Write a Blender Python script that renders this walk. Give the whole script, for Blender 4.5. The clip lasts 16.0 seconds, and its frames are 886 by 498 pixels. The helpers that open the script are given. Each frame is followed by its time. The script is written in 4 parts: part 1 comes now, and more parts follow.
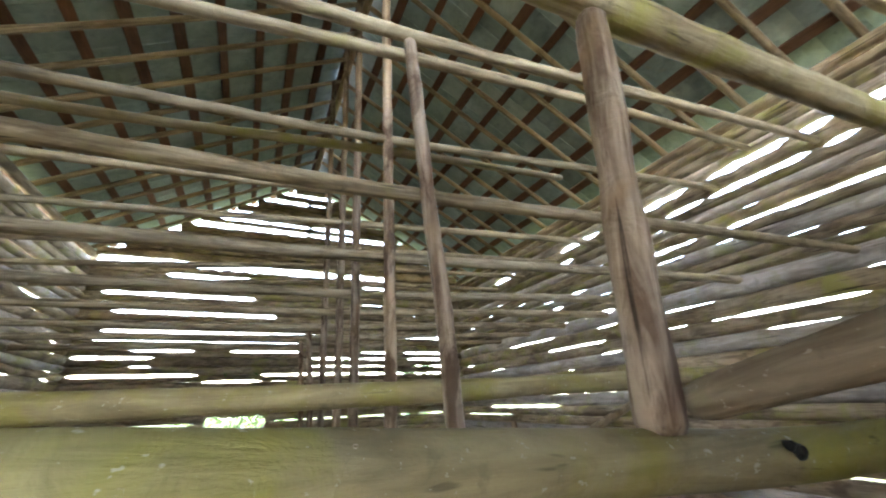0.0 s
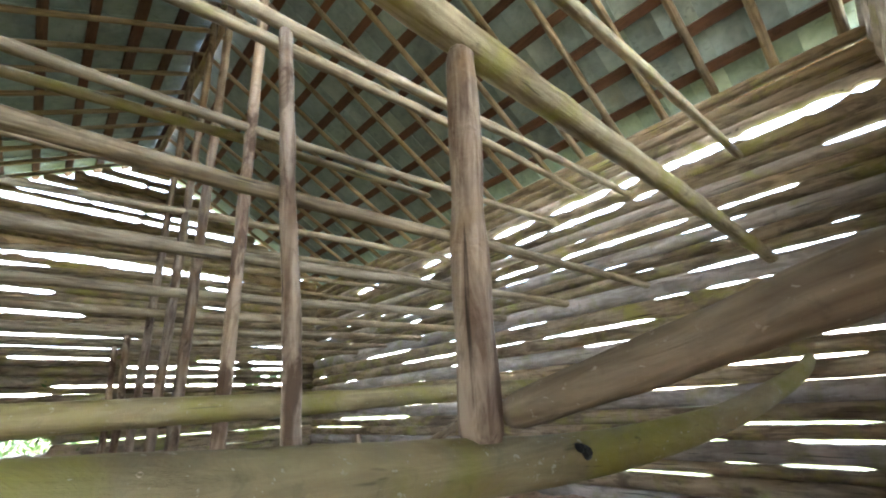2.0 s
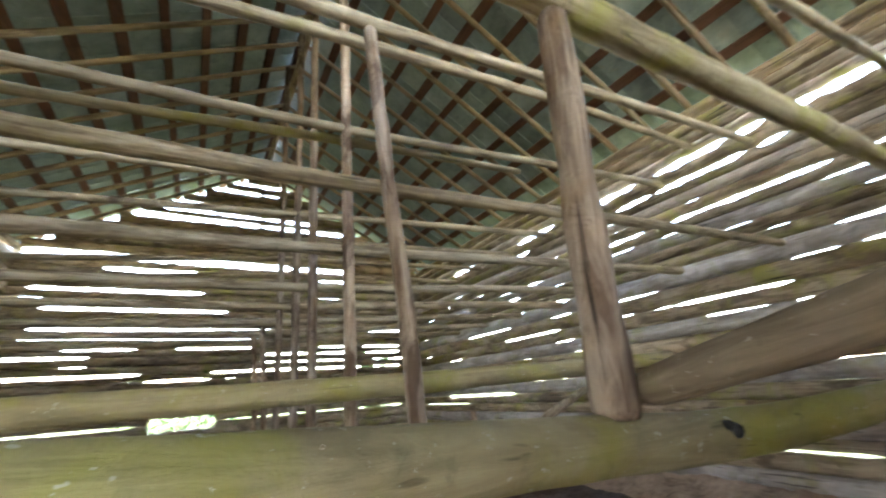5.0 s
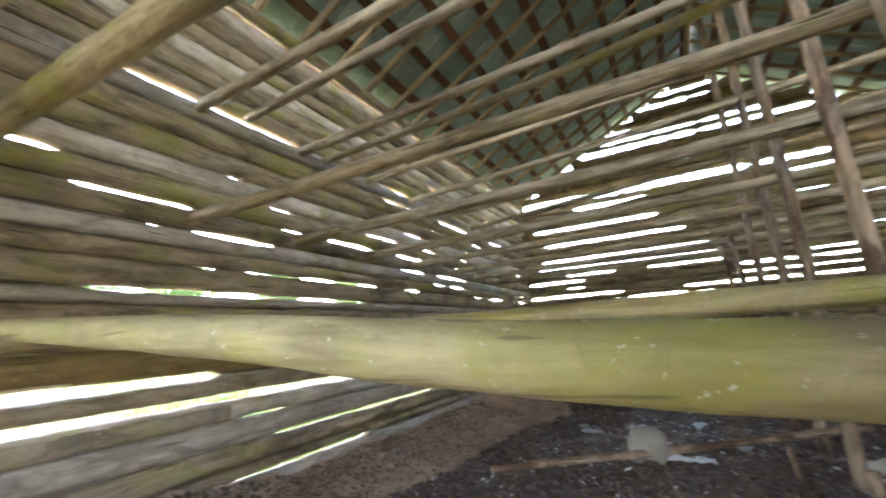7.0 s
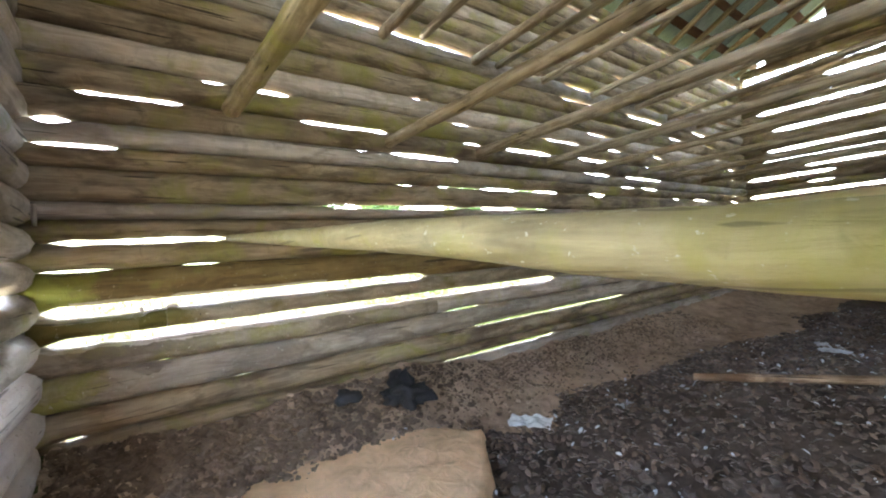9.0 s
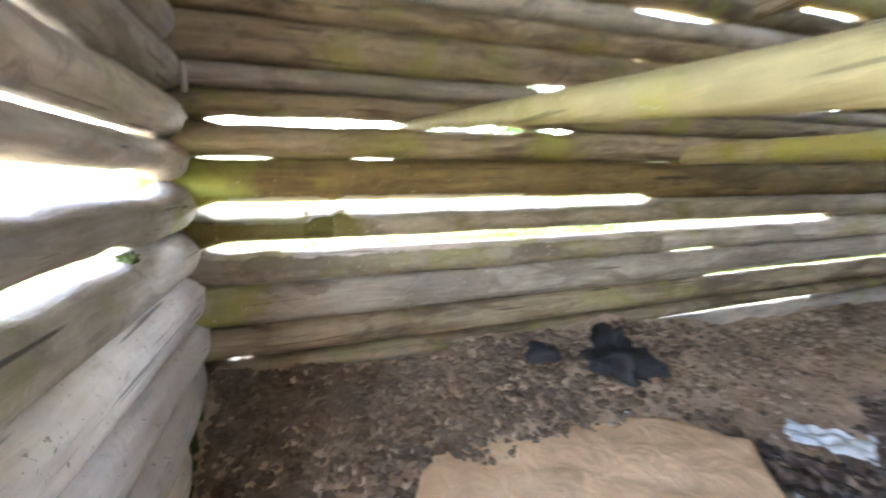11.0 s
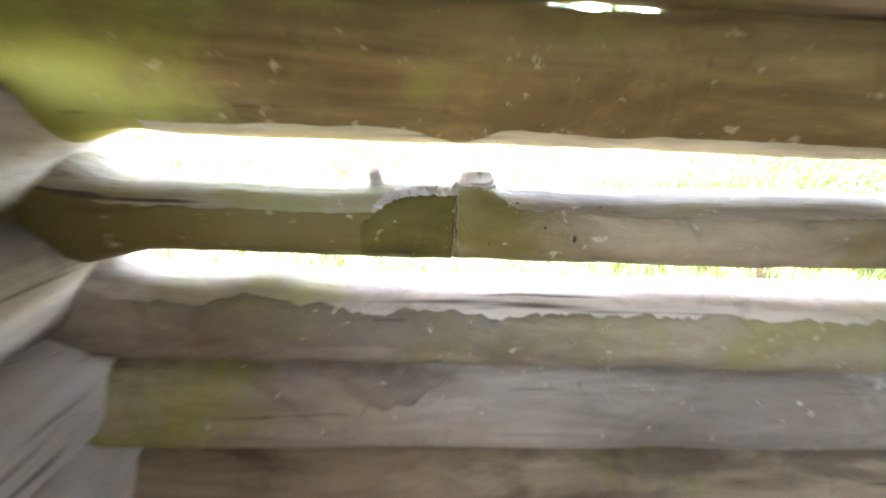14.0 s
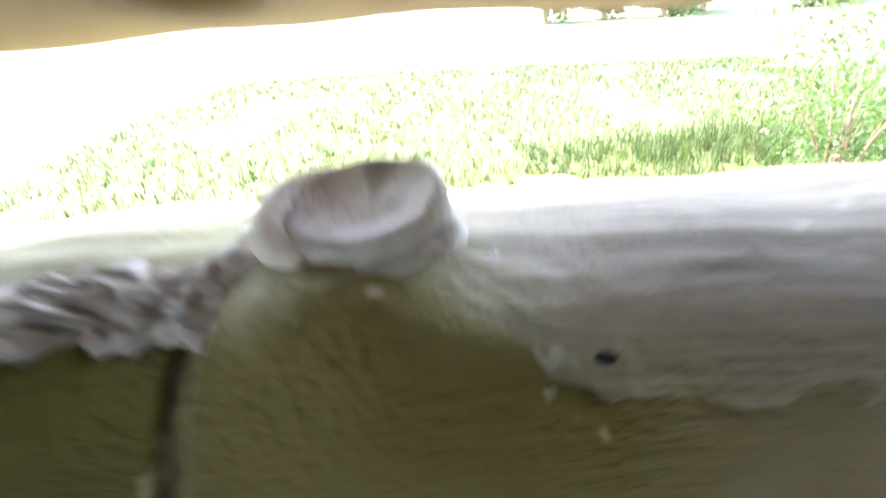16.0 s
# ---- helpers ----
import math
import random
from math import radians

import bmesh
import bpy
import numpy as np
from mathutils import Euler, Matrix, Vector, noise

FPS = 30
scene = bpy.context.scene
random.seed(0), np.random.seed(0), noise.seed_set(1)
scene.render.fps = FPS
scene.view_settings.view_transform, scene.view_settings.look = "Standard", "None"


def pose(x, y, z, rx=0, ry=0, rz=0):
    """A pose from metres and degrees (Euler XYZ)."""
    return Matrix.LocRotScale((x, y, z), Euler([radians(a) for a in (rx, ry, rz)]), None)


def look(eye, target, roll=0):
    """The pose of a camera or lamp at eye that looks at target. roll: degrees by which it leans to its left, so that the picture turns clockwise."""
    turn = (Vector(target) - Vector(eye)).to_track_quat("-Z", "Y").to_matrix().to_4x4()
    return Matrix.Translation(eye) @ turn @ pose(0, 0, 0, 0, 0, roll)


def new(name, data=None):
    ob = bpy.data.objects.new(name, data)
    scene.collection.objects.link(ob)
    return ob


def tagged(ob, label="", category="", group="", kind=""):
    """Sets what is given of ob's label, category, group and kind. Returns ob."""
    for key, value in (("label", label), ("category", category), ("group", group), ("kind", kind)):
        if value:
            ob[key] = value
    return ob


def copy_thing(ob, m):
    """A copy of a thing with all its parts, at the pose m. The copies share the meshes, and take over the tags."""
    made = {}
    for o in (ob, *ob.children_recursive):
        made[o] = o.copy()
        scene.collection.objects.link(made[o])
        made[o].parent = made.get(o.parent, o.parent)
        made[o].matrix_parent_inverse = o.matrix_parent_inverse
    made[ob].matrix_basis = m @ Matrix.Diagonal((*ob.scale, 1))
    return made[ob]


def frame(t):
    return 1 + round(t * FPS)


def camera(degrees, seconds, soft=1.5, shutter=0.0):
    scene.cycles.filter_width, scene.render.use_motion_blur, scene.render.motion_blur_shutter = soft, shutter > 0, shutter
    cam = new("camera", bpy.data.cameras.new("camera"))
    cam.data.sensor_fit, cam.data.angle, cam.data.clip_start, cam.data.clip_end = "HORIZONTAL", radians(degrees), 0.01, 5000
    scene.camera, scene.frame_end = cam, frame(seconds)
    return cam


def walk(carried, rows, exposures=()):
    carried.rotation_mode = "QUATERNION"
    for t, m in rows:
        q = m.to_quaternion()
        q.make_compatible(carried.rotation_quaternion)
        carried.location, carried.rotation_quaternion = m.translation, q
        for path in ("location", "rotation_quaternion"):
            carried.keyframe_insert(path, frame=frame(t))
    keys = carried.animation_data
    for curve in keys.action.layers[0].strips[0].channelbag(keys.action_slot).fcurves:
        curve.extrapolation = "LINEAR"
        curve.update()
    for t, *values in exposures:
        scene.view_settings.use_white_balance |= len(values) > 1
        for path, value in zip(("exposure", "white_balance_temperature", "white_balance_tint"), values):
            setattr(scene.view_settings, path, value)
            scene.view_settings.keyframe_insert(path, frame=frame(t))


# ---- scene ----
cam = camera(93.8, 16.0, 2.0, 0.5)
PATH = [
    (0, (3.106, 0.517, 1.112), (3.893, 2.223, 1.798), -2.3),
    (0.5, (3.118, 0.518, 1.112), (4.068, 2.135, 1.806), -2.8),
    (1, (3.135, 0.513, 1.116), (4.235, 2.031, 1.812), -3.1),
    (1.5, (3.145, 0.499, 1.116), (4.362, 1.923, 1.817), -3.4),
    (2, (3.142, 0.488, 1.115), (4.444, 1.834, 1.817), -3.4),
    (2.5, (3.14, 0.484, 1.116), (4.483, 1.789, 1.819), -3.5),
    (3, (3.133, 0.486, 1.111), (4.483, 1.781, 1.818), -3.2),
    (3.2, (3.132, 0.485, 1.117), (4.477, 1.792, 1.811), -3.3),
    (5.3, (3.09, 0.55, 1.12), (3.858, 2.295, 1.722), -3.6),
    (5.5, (3.114, 0.58, 1.115), (3.706, 2.404, 1.681), -3.2),
    (6, (2.996, 0.558, 1.126), (3.081, 2.501, 1.595), -5.0),
    (6.5, (3.062, 0.495, 1.085), (2.552, 2.388, 1.481), -3.2),
    (7, (3.057, 0.462, 1.087), (2.128, 2.187, 1.487), -3.5),
    (7.5, (3.061, 0.433, 1.09), (1.852, 1.97, 1.511), -4.0),
    (8, (3.057, 0.428, 1.096), (1.639, 1.797, 1.433), -5.2),
    (8.5, (3.075, 0.432, 1.06), (1.469, 1.623, 1.093), -4.0),
    (8.7, (3.072, 0.432, 1.06), (1.464, 1.628, 1.089), -4.0),
    (11, (1.991, 0.411, 1.011), (0.129, 1.062, 0.679), -0.3),
    (11.5, (1.609, 0.621, 1.006), (-0.352, 0.402, 0.681), 0.3),
    (12, (1.366, 0.624, 1.023), (-0.532, 0.233, 0.529), -4.9),
    (12.5, (1.123, 0.591, 1.116), (-0.824, 0.477, 0.675), -3.2),
    (13, (0.93, 0.545, 1.141), (-0.953, 0.013, 0.726), -9.9),
    (13.5, (0.83, 0.471, 1.057), (-0.995, 0.125, 0.314), -4.7),
    (14, (0.581, 0.522, 0.97), (-1.305, 0.622, 0.311), 2.4),
    (14.5, (0.192, 0.539, 0.911), (-1.676, 0.692, 0.213), 3.7),
    (15, (0.113, 0.600, 0.932), (-1.746, 0.641, 0.195), -1.2),
    (15.5, (0.113, 0.620, 0.985), (-1.719, 0.687, 0.187), -0.4),
    (16, (0.059, 0.625, 0.897), (-1.778, 0.671, 0.108), -4.0),
]
walk(cam, [(t, look(eye, target, roll)) for t, eye, target, roll in PATH],
     [(0, 5.7, 7050, 13), (2.5, 5.9, 7050, 13), (5.5, 5.75, 7050, 13), (8.5, 5.7, 7450, 15), (11, 6.15, 7250, 14), (13.5, 6.15, 7250, 14), (14.5, 5.6, 6900, 16), (15, 5.3, 6300, 17), (15.5, 5.05, 6500, 16), (16, 4.95, 6900, 11)])

# ---- light ----
world = bpy.data.worlds.new("world")
scene.world = world
world.use_nodes = True
wn = world.node_tree
sky = wn.nodes.new("ShaderNodeTexSky")
sky.sky_type = "NISHITA"
sky.sun_disc = False
sky.sun_elevation = radians(58)
sky.sun_rotation = radians(-110)
bg = wn.nodes["Background"]
bg.inputs["Strength"].default_value = 0.15
wn.links.new(sky.outputs["Color"], bg.inputs["Color"])
sun = new("sun", bpy.data.lights.new("sun", "SUN"))
sun.data.energy = 1.5
sun.data.angle = radians(14)
sun.data.color = (1.0, 0.95, 0.86)
sun.matrix_world = look((0, 0, 0), (0.498, 0.181, -0.848))

# ---- dimensions ----
W, L = 8.1, 10.5
EAVES = 4.3
RIDGE = 6.55


# ---- materials ----
def mat(name, base, dark, rough=0.8, scale=6.0, stretch=(1, 1, 1), bump=0.4, moss=None, moss_amount=0.0, crack=0.0, specks=None, sharp=False, bark=0.0, thin=0.0, moss_to=None):
    m = bpy.data.materials.new(name)
    m.use_nodes = True
    nt = m.node_tree
    b = nt.nodes["Principled BSDF"]
    b.inputs["Roughness"].default_value = rough
    b.inputs["Specular IOR Level"].default_value = 0.25
    tc = nt.nodes.new("ShaderNodeTexCoord")
    info = nt.nodes.new("ShaderNodeObjectInfo")
    add = nt.nodes.new("ShaderNodeVectorMath")
    add.operation = "MULTIPLY_ADD"
    add.inputs[1].default_value = (1, 1, 1)
    sh = nt.nodes.new("ShaderNodeVectorMath")
    sh.operation = "SCALE"
    sh.inputs[0].default_value = (17, 31, 53)
    nt.links.new(info.outputs["Random"], sh.inputs["Scale"])
    nt.links.new(tc.outputs["Object"], add.inputs[0])
    nt.links.new(sh.outputs[0], add.inputs[2])
    mp = nt.nodes.new("ShaderNodeMapping")
    mp.inputs["Scale"].default_value = stretch
    nt.links.new(add.outputs[0], mp.inputs["Vector"])

    def noise_tex(vec, sc, detail, dist=0.0):
        n = nt.nodes.new("ShaderNodeTexNoise")
        n.inputs["Scale"].default_value = sc
        n.inputs["Detail"].default_value = detail
        n.inputs["Roughness"].default_value = 0.62
        n.inputs["Distortion"].default_value = dist
        nt.links.new(vec, n.inputs["Vector"])
        return n.outputs["Fac"]

    def ramp(fac, stops):
        r = nt.nodes.new("ShaderNodeValToRGB")
        while len(r.color_ramp.elements) < len(stops):
            r.color_ramp.elements.new(0.5)
        for e, (p, c) in zip(r.color_ramp.elements, stops):
            e.position, e.color = p, (*c, 1)
        nt.links.new(fac, r.inputs["Fac"])
        return r.outputs["Color"]

    def mix(fac, a, c, mode="MIX"):
        x = nt.nodes.new("ShaderNodeMix")
        x.data_type, x.blend_type = "RGBA", mode
        if isinstance(fac, float):
            x.inputs[0].default_value = fac
        else:
            nt.links.new(fac, x.inputs[0])
        for s, v in ((x.inputs[6], a), (x.inputs[7], c)):
            if isinstance(v, tuple):
                s.default_value = (*v, 1)
            else:
                nt.links.new(v, s)
        return x.outputs[2]

    grain = noise_tex(mp.outputs[0], scale, 8, 0.6)
    blotch = noise_tex(add.outputs[0], 1.7, 4)
    mid = tuple((p + q) / 2 for p, q in zip(base, dark))
    col = ramp(grain, [(0.4, dark), (0.49, mid), (0.58, base)] if sharp else [(0.3, dark), (0.5, mid), (0.68, base)])
    pale = tuple(min(1, c * 1.35) for c in base)
    deep = tuple(c * 0.55 for c in mid)
    col = mix(ramp(blotch, [(0.42, (0, 0, 0)), (0.66, (0.55, 0.55, 0.55))]), col, pale)
    spots = noise_tex(add.outputs[0], 9.0, 5, 1.0)
    col = mix(ramp(spots, [(0.58, (0, 0, 0)), (0.74, (0.7, 0.7, 0.7))]), col, deep)
    if bark:
        mb = nt.nodes.new("ShaderNodeMapping")
        mb.inputs["Scale"].default_value = (0.35, 1, 1)
        nt.links.new(add.outputs[0], mb.inputs["Vector"])
        bk = noise_tex(mb.outputs[0], 5.5, 6, 0.8)
        col = mix(ramp(bk, [(0.50, (0, 0, 0)), (0.60, (bark, bark, bark))]), col, tuple(c * 0.8 for c in dark))
    if moss:
        mfac = noise_tex(add.outputs[0], 2.6, 6, 0.4)
        k = 0.62 - 0.3 * moss_amount
        if moss_to:
            # moss thick at the log's end, thinning out along it
            sep = nt.nodes.new("ShaderNodeSeparateXYZ")
            nt.links.new(tc.outputs["Object"], sep.inputs[0])
            fall = nt.nodes.new("ShaderNodeMapRange")
            fall.inputs[1].default_value, fall.inputs[2].default_value = moss_to
            fall.inputs[3].default_value, fall.inputs[4].default_value = 0.22, -0.1
            nt.links.new(sep.outputs[0], fall.inputs[0])
            more = nt.nodes.new("ShaderNodeMath")
            nt.links.new(mfac, more.inputs[0])
            nt.links.new(fall.outputs[0], more.inputs[1])
            mfac = more.outputs[0]
        col = mix(ramp(mfac, [(k, (0, 0, 0)), (k + 0.16, (0.85, 0.85, 0.85))]), col, moss)
    if crack:
        mc = nt.nodes.new("ShaderNodeMapping")
        mc.inputs["Scale"].default_value = (0.035, 1, 1)
        nt.links.new(add.outputs[0], mc.inputs["Vector"])
        w = noise_tex(mc.outputs[0], 34.0, 2, 0.3)
        line = ramp(w, [(0.30, (crack, crack, crack)), (0.35, (0, 0, 0))])
        col = mix(line, col, tuple(c * 0.3 for c in dark))
    if specks:
        s = noise_tex(add.outputs[0], 42.0, 3, 0.4)
        col = mix(ramp(s, [(0.655, (0, 0, 0)), (0.69, (0.8, 0.8, 0.8))]), col, specks)
    # every piece its own shade
    tint = ramp(info.outputs["Random"], [(0.0, (0.72, 0.70, 0.68)), (0.5, (0.95, 0.95, 0.95)), (1.0, (1.12, 1.06, 0.98))])
    col = mix(1.0, col, tint, "MULTIPLY")
    nt.links.new(col, b.inputs["Base Color"])
    bm = nt.nodes.new("ShaderNodeBump")
    bm.inputs["Strength"].default_value = bump
    bm.inputs["Distance"].default_value = 0.012
    hsum = nt.nodes.new("ShaderNodeMath")
    hsum.operation = "ADD"
    nt.links.new(grain, hsum.inputs[0])
    nt.links.new(spots, hsum.inputs[1])
    nt.links.new(hsum.outputs[0], bm.inputs["Height"])
    nt.links.new(bm.outputs[0], b.inputs["Normal"])
    if thin:
        # light shining through a thin leaf
        tl = nt.nodes.new("ShaderNodeBsdfTranslucent")
        nt.links.new(col, tl.inputs["Color"])
        ms = nt.nodes.new("ShaderNodeMixShader")
        ms.inputs[0].default_value = thin
        nt.links.new(b.outputs[0], ms.inputs[1])
        nt.links.new(tl.outputs[0], ms.inputs[2])
        nt.links.new(ms.outputs[0], nt.nodes["Material Output"].inputs["Surface"])
    return m


ALONG = (0.12, 1, 1)
M_WALL = mat("weathered_log", (0.40, 0.305, 0.205), (0.15, 0.104, 0.066), 0.85, 26, ALONG, 0.8, (0.29, 0.26, 0.075), 0.36, 0.9, None, False, 0.75)
M_WALL_PALE = mat("pale_log", (0.55, 0.47, 0.41), (0.30, 0.245, 0.205), 0.85, 26, ALONG, 0.7, (0.34, 0.32, 0.13), 0.28, 0.9, None, False, 0.6)
M_MOSSY = mat("peeled_log", (0.335, 0.27, 0.15), (0.16, 0.12, 0.062), 0.65, 18, (0.08, 1, 1), 0.7, (0.25, 0.222, 0.045), 0.45, 0.5, (0.42, 0.39, 0.31), False, 0.3)
M_MOSSY_POLE = mat("mossy_pole", (0.46, 0.37, 0.24), (0.20, 0.145, 0.08), 0.75, 30, (0.05, 1, 1), 0.6, (0.36, 0.32, 0.08), 0.38, 0.9, None, True, 0.4)
M_POLE = mat("peeled_pole", (0.43, 0.325, 0.21), (0.17, 0.115, 0.065), 0.75, 34, (0.05, 1, 1), 0.6, (0.34, 0.28, 0.11), 0.15, 0.9, None, True, 0.5)
M_POST = mat("barky_post", (0.36, 0.262, 0.19), (0.115, 0.064, 0.038), 0.8, 20, (0.09, 1, 1), 0.9, (0.27, 0.165, 0.09), 0.25, 0.9, None, True, 0.95)
M_LEAN = mat("brown_log", (0.37, 0.285, 0.195), (0.17, 0.12, 0.078), 0.8, 24, ALONG, 0.4, (0.26, 0.23, 0.10), 0.15, 0.5, (0.45, 0.38, 0.3))
M_BATTEN = mat("roof_batten", (0.20, 0.10, 0.06), (0.085, 0.045, 0.03), 0.8, 30, ALONG, 0.4)
M_TILE = mat("roof_sheet", (0.42, 0.50, 0.465), (0.26, 0.33, 0.31), 0.7, 7, (1, 1, 1), 0.15, (0.40, 0.40, 0.29), 0.05)
M_EARTH = mat("packed_earth", (0.50, 0.36, 0.265), (0.17, 0.115, 0.085), 0.95, 9, (1, 1, 1), 0.9)
M_CLAY = mat("orange_clay", (0.74, 0.51, 0.33), (0.48, 0.315, 0.195), 0.95, 9, (1, 1, 1), 0.7)
M_LITTER = mat("dark_leaf_litter", (0.13, 0.098, 0.082), (0.03, 0.023, 0.02), 0.75, 12, (1, 1, 1), 1.0)
M_LEAFBIT = mat("dry_leaf", (0.25, 0.175, 0.135), (0.045, 0.031, 0.024), 0.3, 12, (1, 1, 1), 0.4)
M_SHINY = mat("pale_scrap", (0.62, 0.66, 0.72), (0.45, 0.48, 0.55), 0.35, 8, (1, 1, 1), 0.3)
M_TARP = mat("white_tarp", (0.85, 0.88, 0.92), (0.66, 0.7, 0.76), 0.3, 6, (1, 1, 1), 0.3)
M_BLACK = mat("charred_lump", (0.03, 0.03, 0.035), (0.012, 0.012, 0.014), 0.6, 9, (1, 1, 1), 0.8)
M_STONE = mat("pale_stone", (0.46, 0.41, 0.36), (0.33, 0.29, 0.25), 0.85, 10, (1, 1, 1), 0.4)
M_GRASS = mat("grass_field", (0.055, 0.066, 0.016), (0.028, 0.037, 0.009), 0.9, 3, (1, 1, 1), 0.8, (0.12, 0.085, 0.03), 0.15)
M_BLADE = mat("grass_blades", (0.055, 0.085, 0.018), (0.026, 0.046, 0.01), 0.6, 3, (1, 1, 1), 0.1, (0.2, 0.17, 0.06), 0.2, thin=0.35)
M_LEAF = mat("green_leaves", (0.10, 0.17, 0.045), (0.045, 0.085, 0.02), 0.5, 3, (1, 1, 1), 0.1, thin=0.4)
M_NEAR = mat("olive_log", (0.43, 0.365, 0.29), (0.23, 0.18, 0.13), 0.85, 30, (0.1, 1, 1), 0.6, (0.25, 0.22, 0.075), 0.5, 0.9, (0.50, 0.44, 0.36), False, 0.5)
# upper log; the shade it lies in is put into this darker brown
M_UPPER = mat("brown_shaded_log", (0.26, 0.175, 0.07), (0.08, 0.047, 0.016), 0.8, 20, (0.12, 1, 1), 0.6, (0.28, 0.275, 0.055), 0.3, 0.7, (0.38, 0.31, 0.2), False, 0.5, 0.0, (0.0, 0.75))
M_TORN = mat("torn_inner_bark", (0.56, 0.49, 0.44), (0.34, 0.28, 0.24), 0.85, 40, (0.3, 1, 1), 0.7, None, 0, 0.6)
M_BROWNBIT = mat("brown_mulch", (0.20, 0.14, 0.10), (0.06, 0.042, 0.03), 0.85, 12, (1, 1, 1), 0.5)
M_DRY = mat("dry_stems", (0.34, 0.25, 0.16), (0.18, 0.12, 0.08), 0.8, 20, ALONG, 0.3)
M_KNOT = mat("cut_knot", (0.56, 0.48, 0.42), (0.38, 0.31, 0.26), 0.8, 20, (1, 1, 1), 0.4)
M_BARK = mat("old_bark", (0.15, 0.118, 0.024), (0.06, 0.045, 0.01), 0.85, 14, (0.4, 1, 1), 0.8, (0.13, 0.11, 0.014), 0.4, 0.3, (0.34, 0.3, 0.16))
# lower front of the knotty log: olive stain, with shade mixed into the colour
M_INNER = mat("brown_shaded_bark", (0.37, 0.29, 0.20), (0.18, 0.13, 0.08), 0.85, 16, (0.3, 1, 1), 0.7, (0.15, 0.115, 0.02), 0.45, 0.5, (0.52, 0.45, 0.35), False, 0.5, 0.0, (0.62, 0.80))
M_CRACK = mat("crack", (0.03, 0.024, 0.013), (0.015, 0.011, 0.007), 0.9, 20)
M_GREEN_MOSS = mat("green_moss", (0.07, 0.085, 0.024), (0.03, 0.04, 0.012), 0.95, 40, (1, 1, 1), 1.0)
M_GREYBARK = mat("grey_bark", (0.34, 0.285, 0.225), (0.15, 0.115, 0.085), 0.9, 14, (0.4, 1, 1), 1.0, (0.26, 0.235, 0.09), 0.3, 0.6, (0.48, 0.42, 0.35), False, 0.6)
M_FIFTH = mat("mossy_grey_log", (0.44, 0.375, 0.31), (0.21, 0.165, 0.13), 0.88, 20, (0.15, 1, 1), 0.9, (0.33, 0.31, 0.08), 0.2, 0.8, (0.55, 0.5, 0.44), False, 0.6, 0.0, (0.0, 0.6))
M_WHITE_LOG = mat("whitish_log", (0.70, 0.62, 0.565), (0.46, 0.39, 0.345), 0.85, 18, (0.15, 1, 1), 0.7, (0.5, 0.45, 0.33), 0.15, 0.7, (0.25, 0.2, 0.16))
# peeled wood below the upper log, with bounced light in its colour
M_PEELED = mat("lit_peeled_underside", (0.44, 0.385, 0.30), (0.27, 0.225, 0.165), 0.8, 26, ALONG, 0.5, None, 0, 0.8)
M_SOIL = mat("dark_soil", (0.26, 0.185, 0.135), (0.07, 0.048, 0.036), 0.95, 14, (1, 1, 1), 1.0)



# ---- mesh helpers ----
def link_mesh(name, verts, faces, material, parent=None, smooth=True):
    me = bpy.data.meshes.new(name)
    me.from_pydata([tuple(v) for v in verts], [], faces)
    me.update()
    me.materials.append(material)
    if smooth:
        me.polygons.foreach_set("use_smooth", [True] * len(me.polygons))
    ob = new(name, me)
    if parent:
        ob.parent = parent
    return ob


def tube(rings):
    """Vertices and faces of a closed tube through rings of equal size."""
    m = len(rings[0])
    verts = [v for r in rings for v in r]
    faces = []
    for i in range(len(rings) - 1):
        for j in range(m):
            k = (j + 1) % m
            faces.append((i * m + j, i * m + k, (i + 1) * m + k, (i + 1) * m + j))
    faces.append(tuple(range(m - 1, -1, -1)))
    faces.append(tuple(range((len(rings) - 1) * m, len(rings) * m)))
    return verts, faces


def n1(x, seed):
    return noise.noise(Vector((x, seed * 7.31, seed * 3.17)))


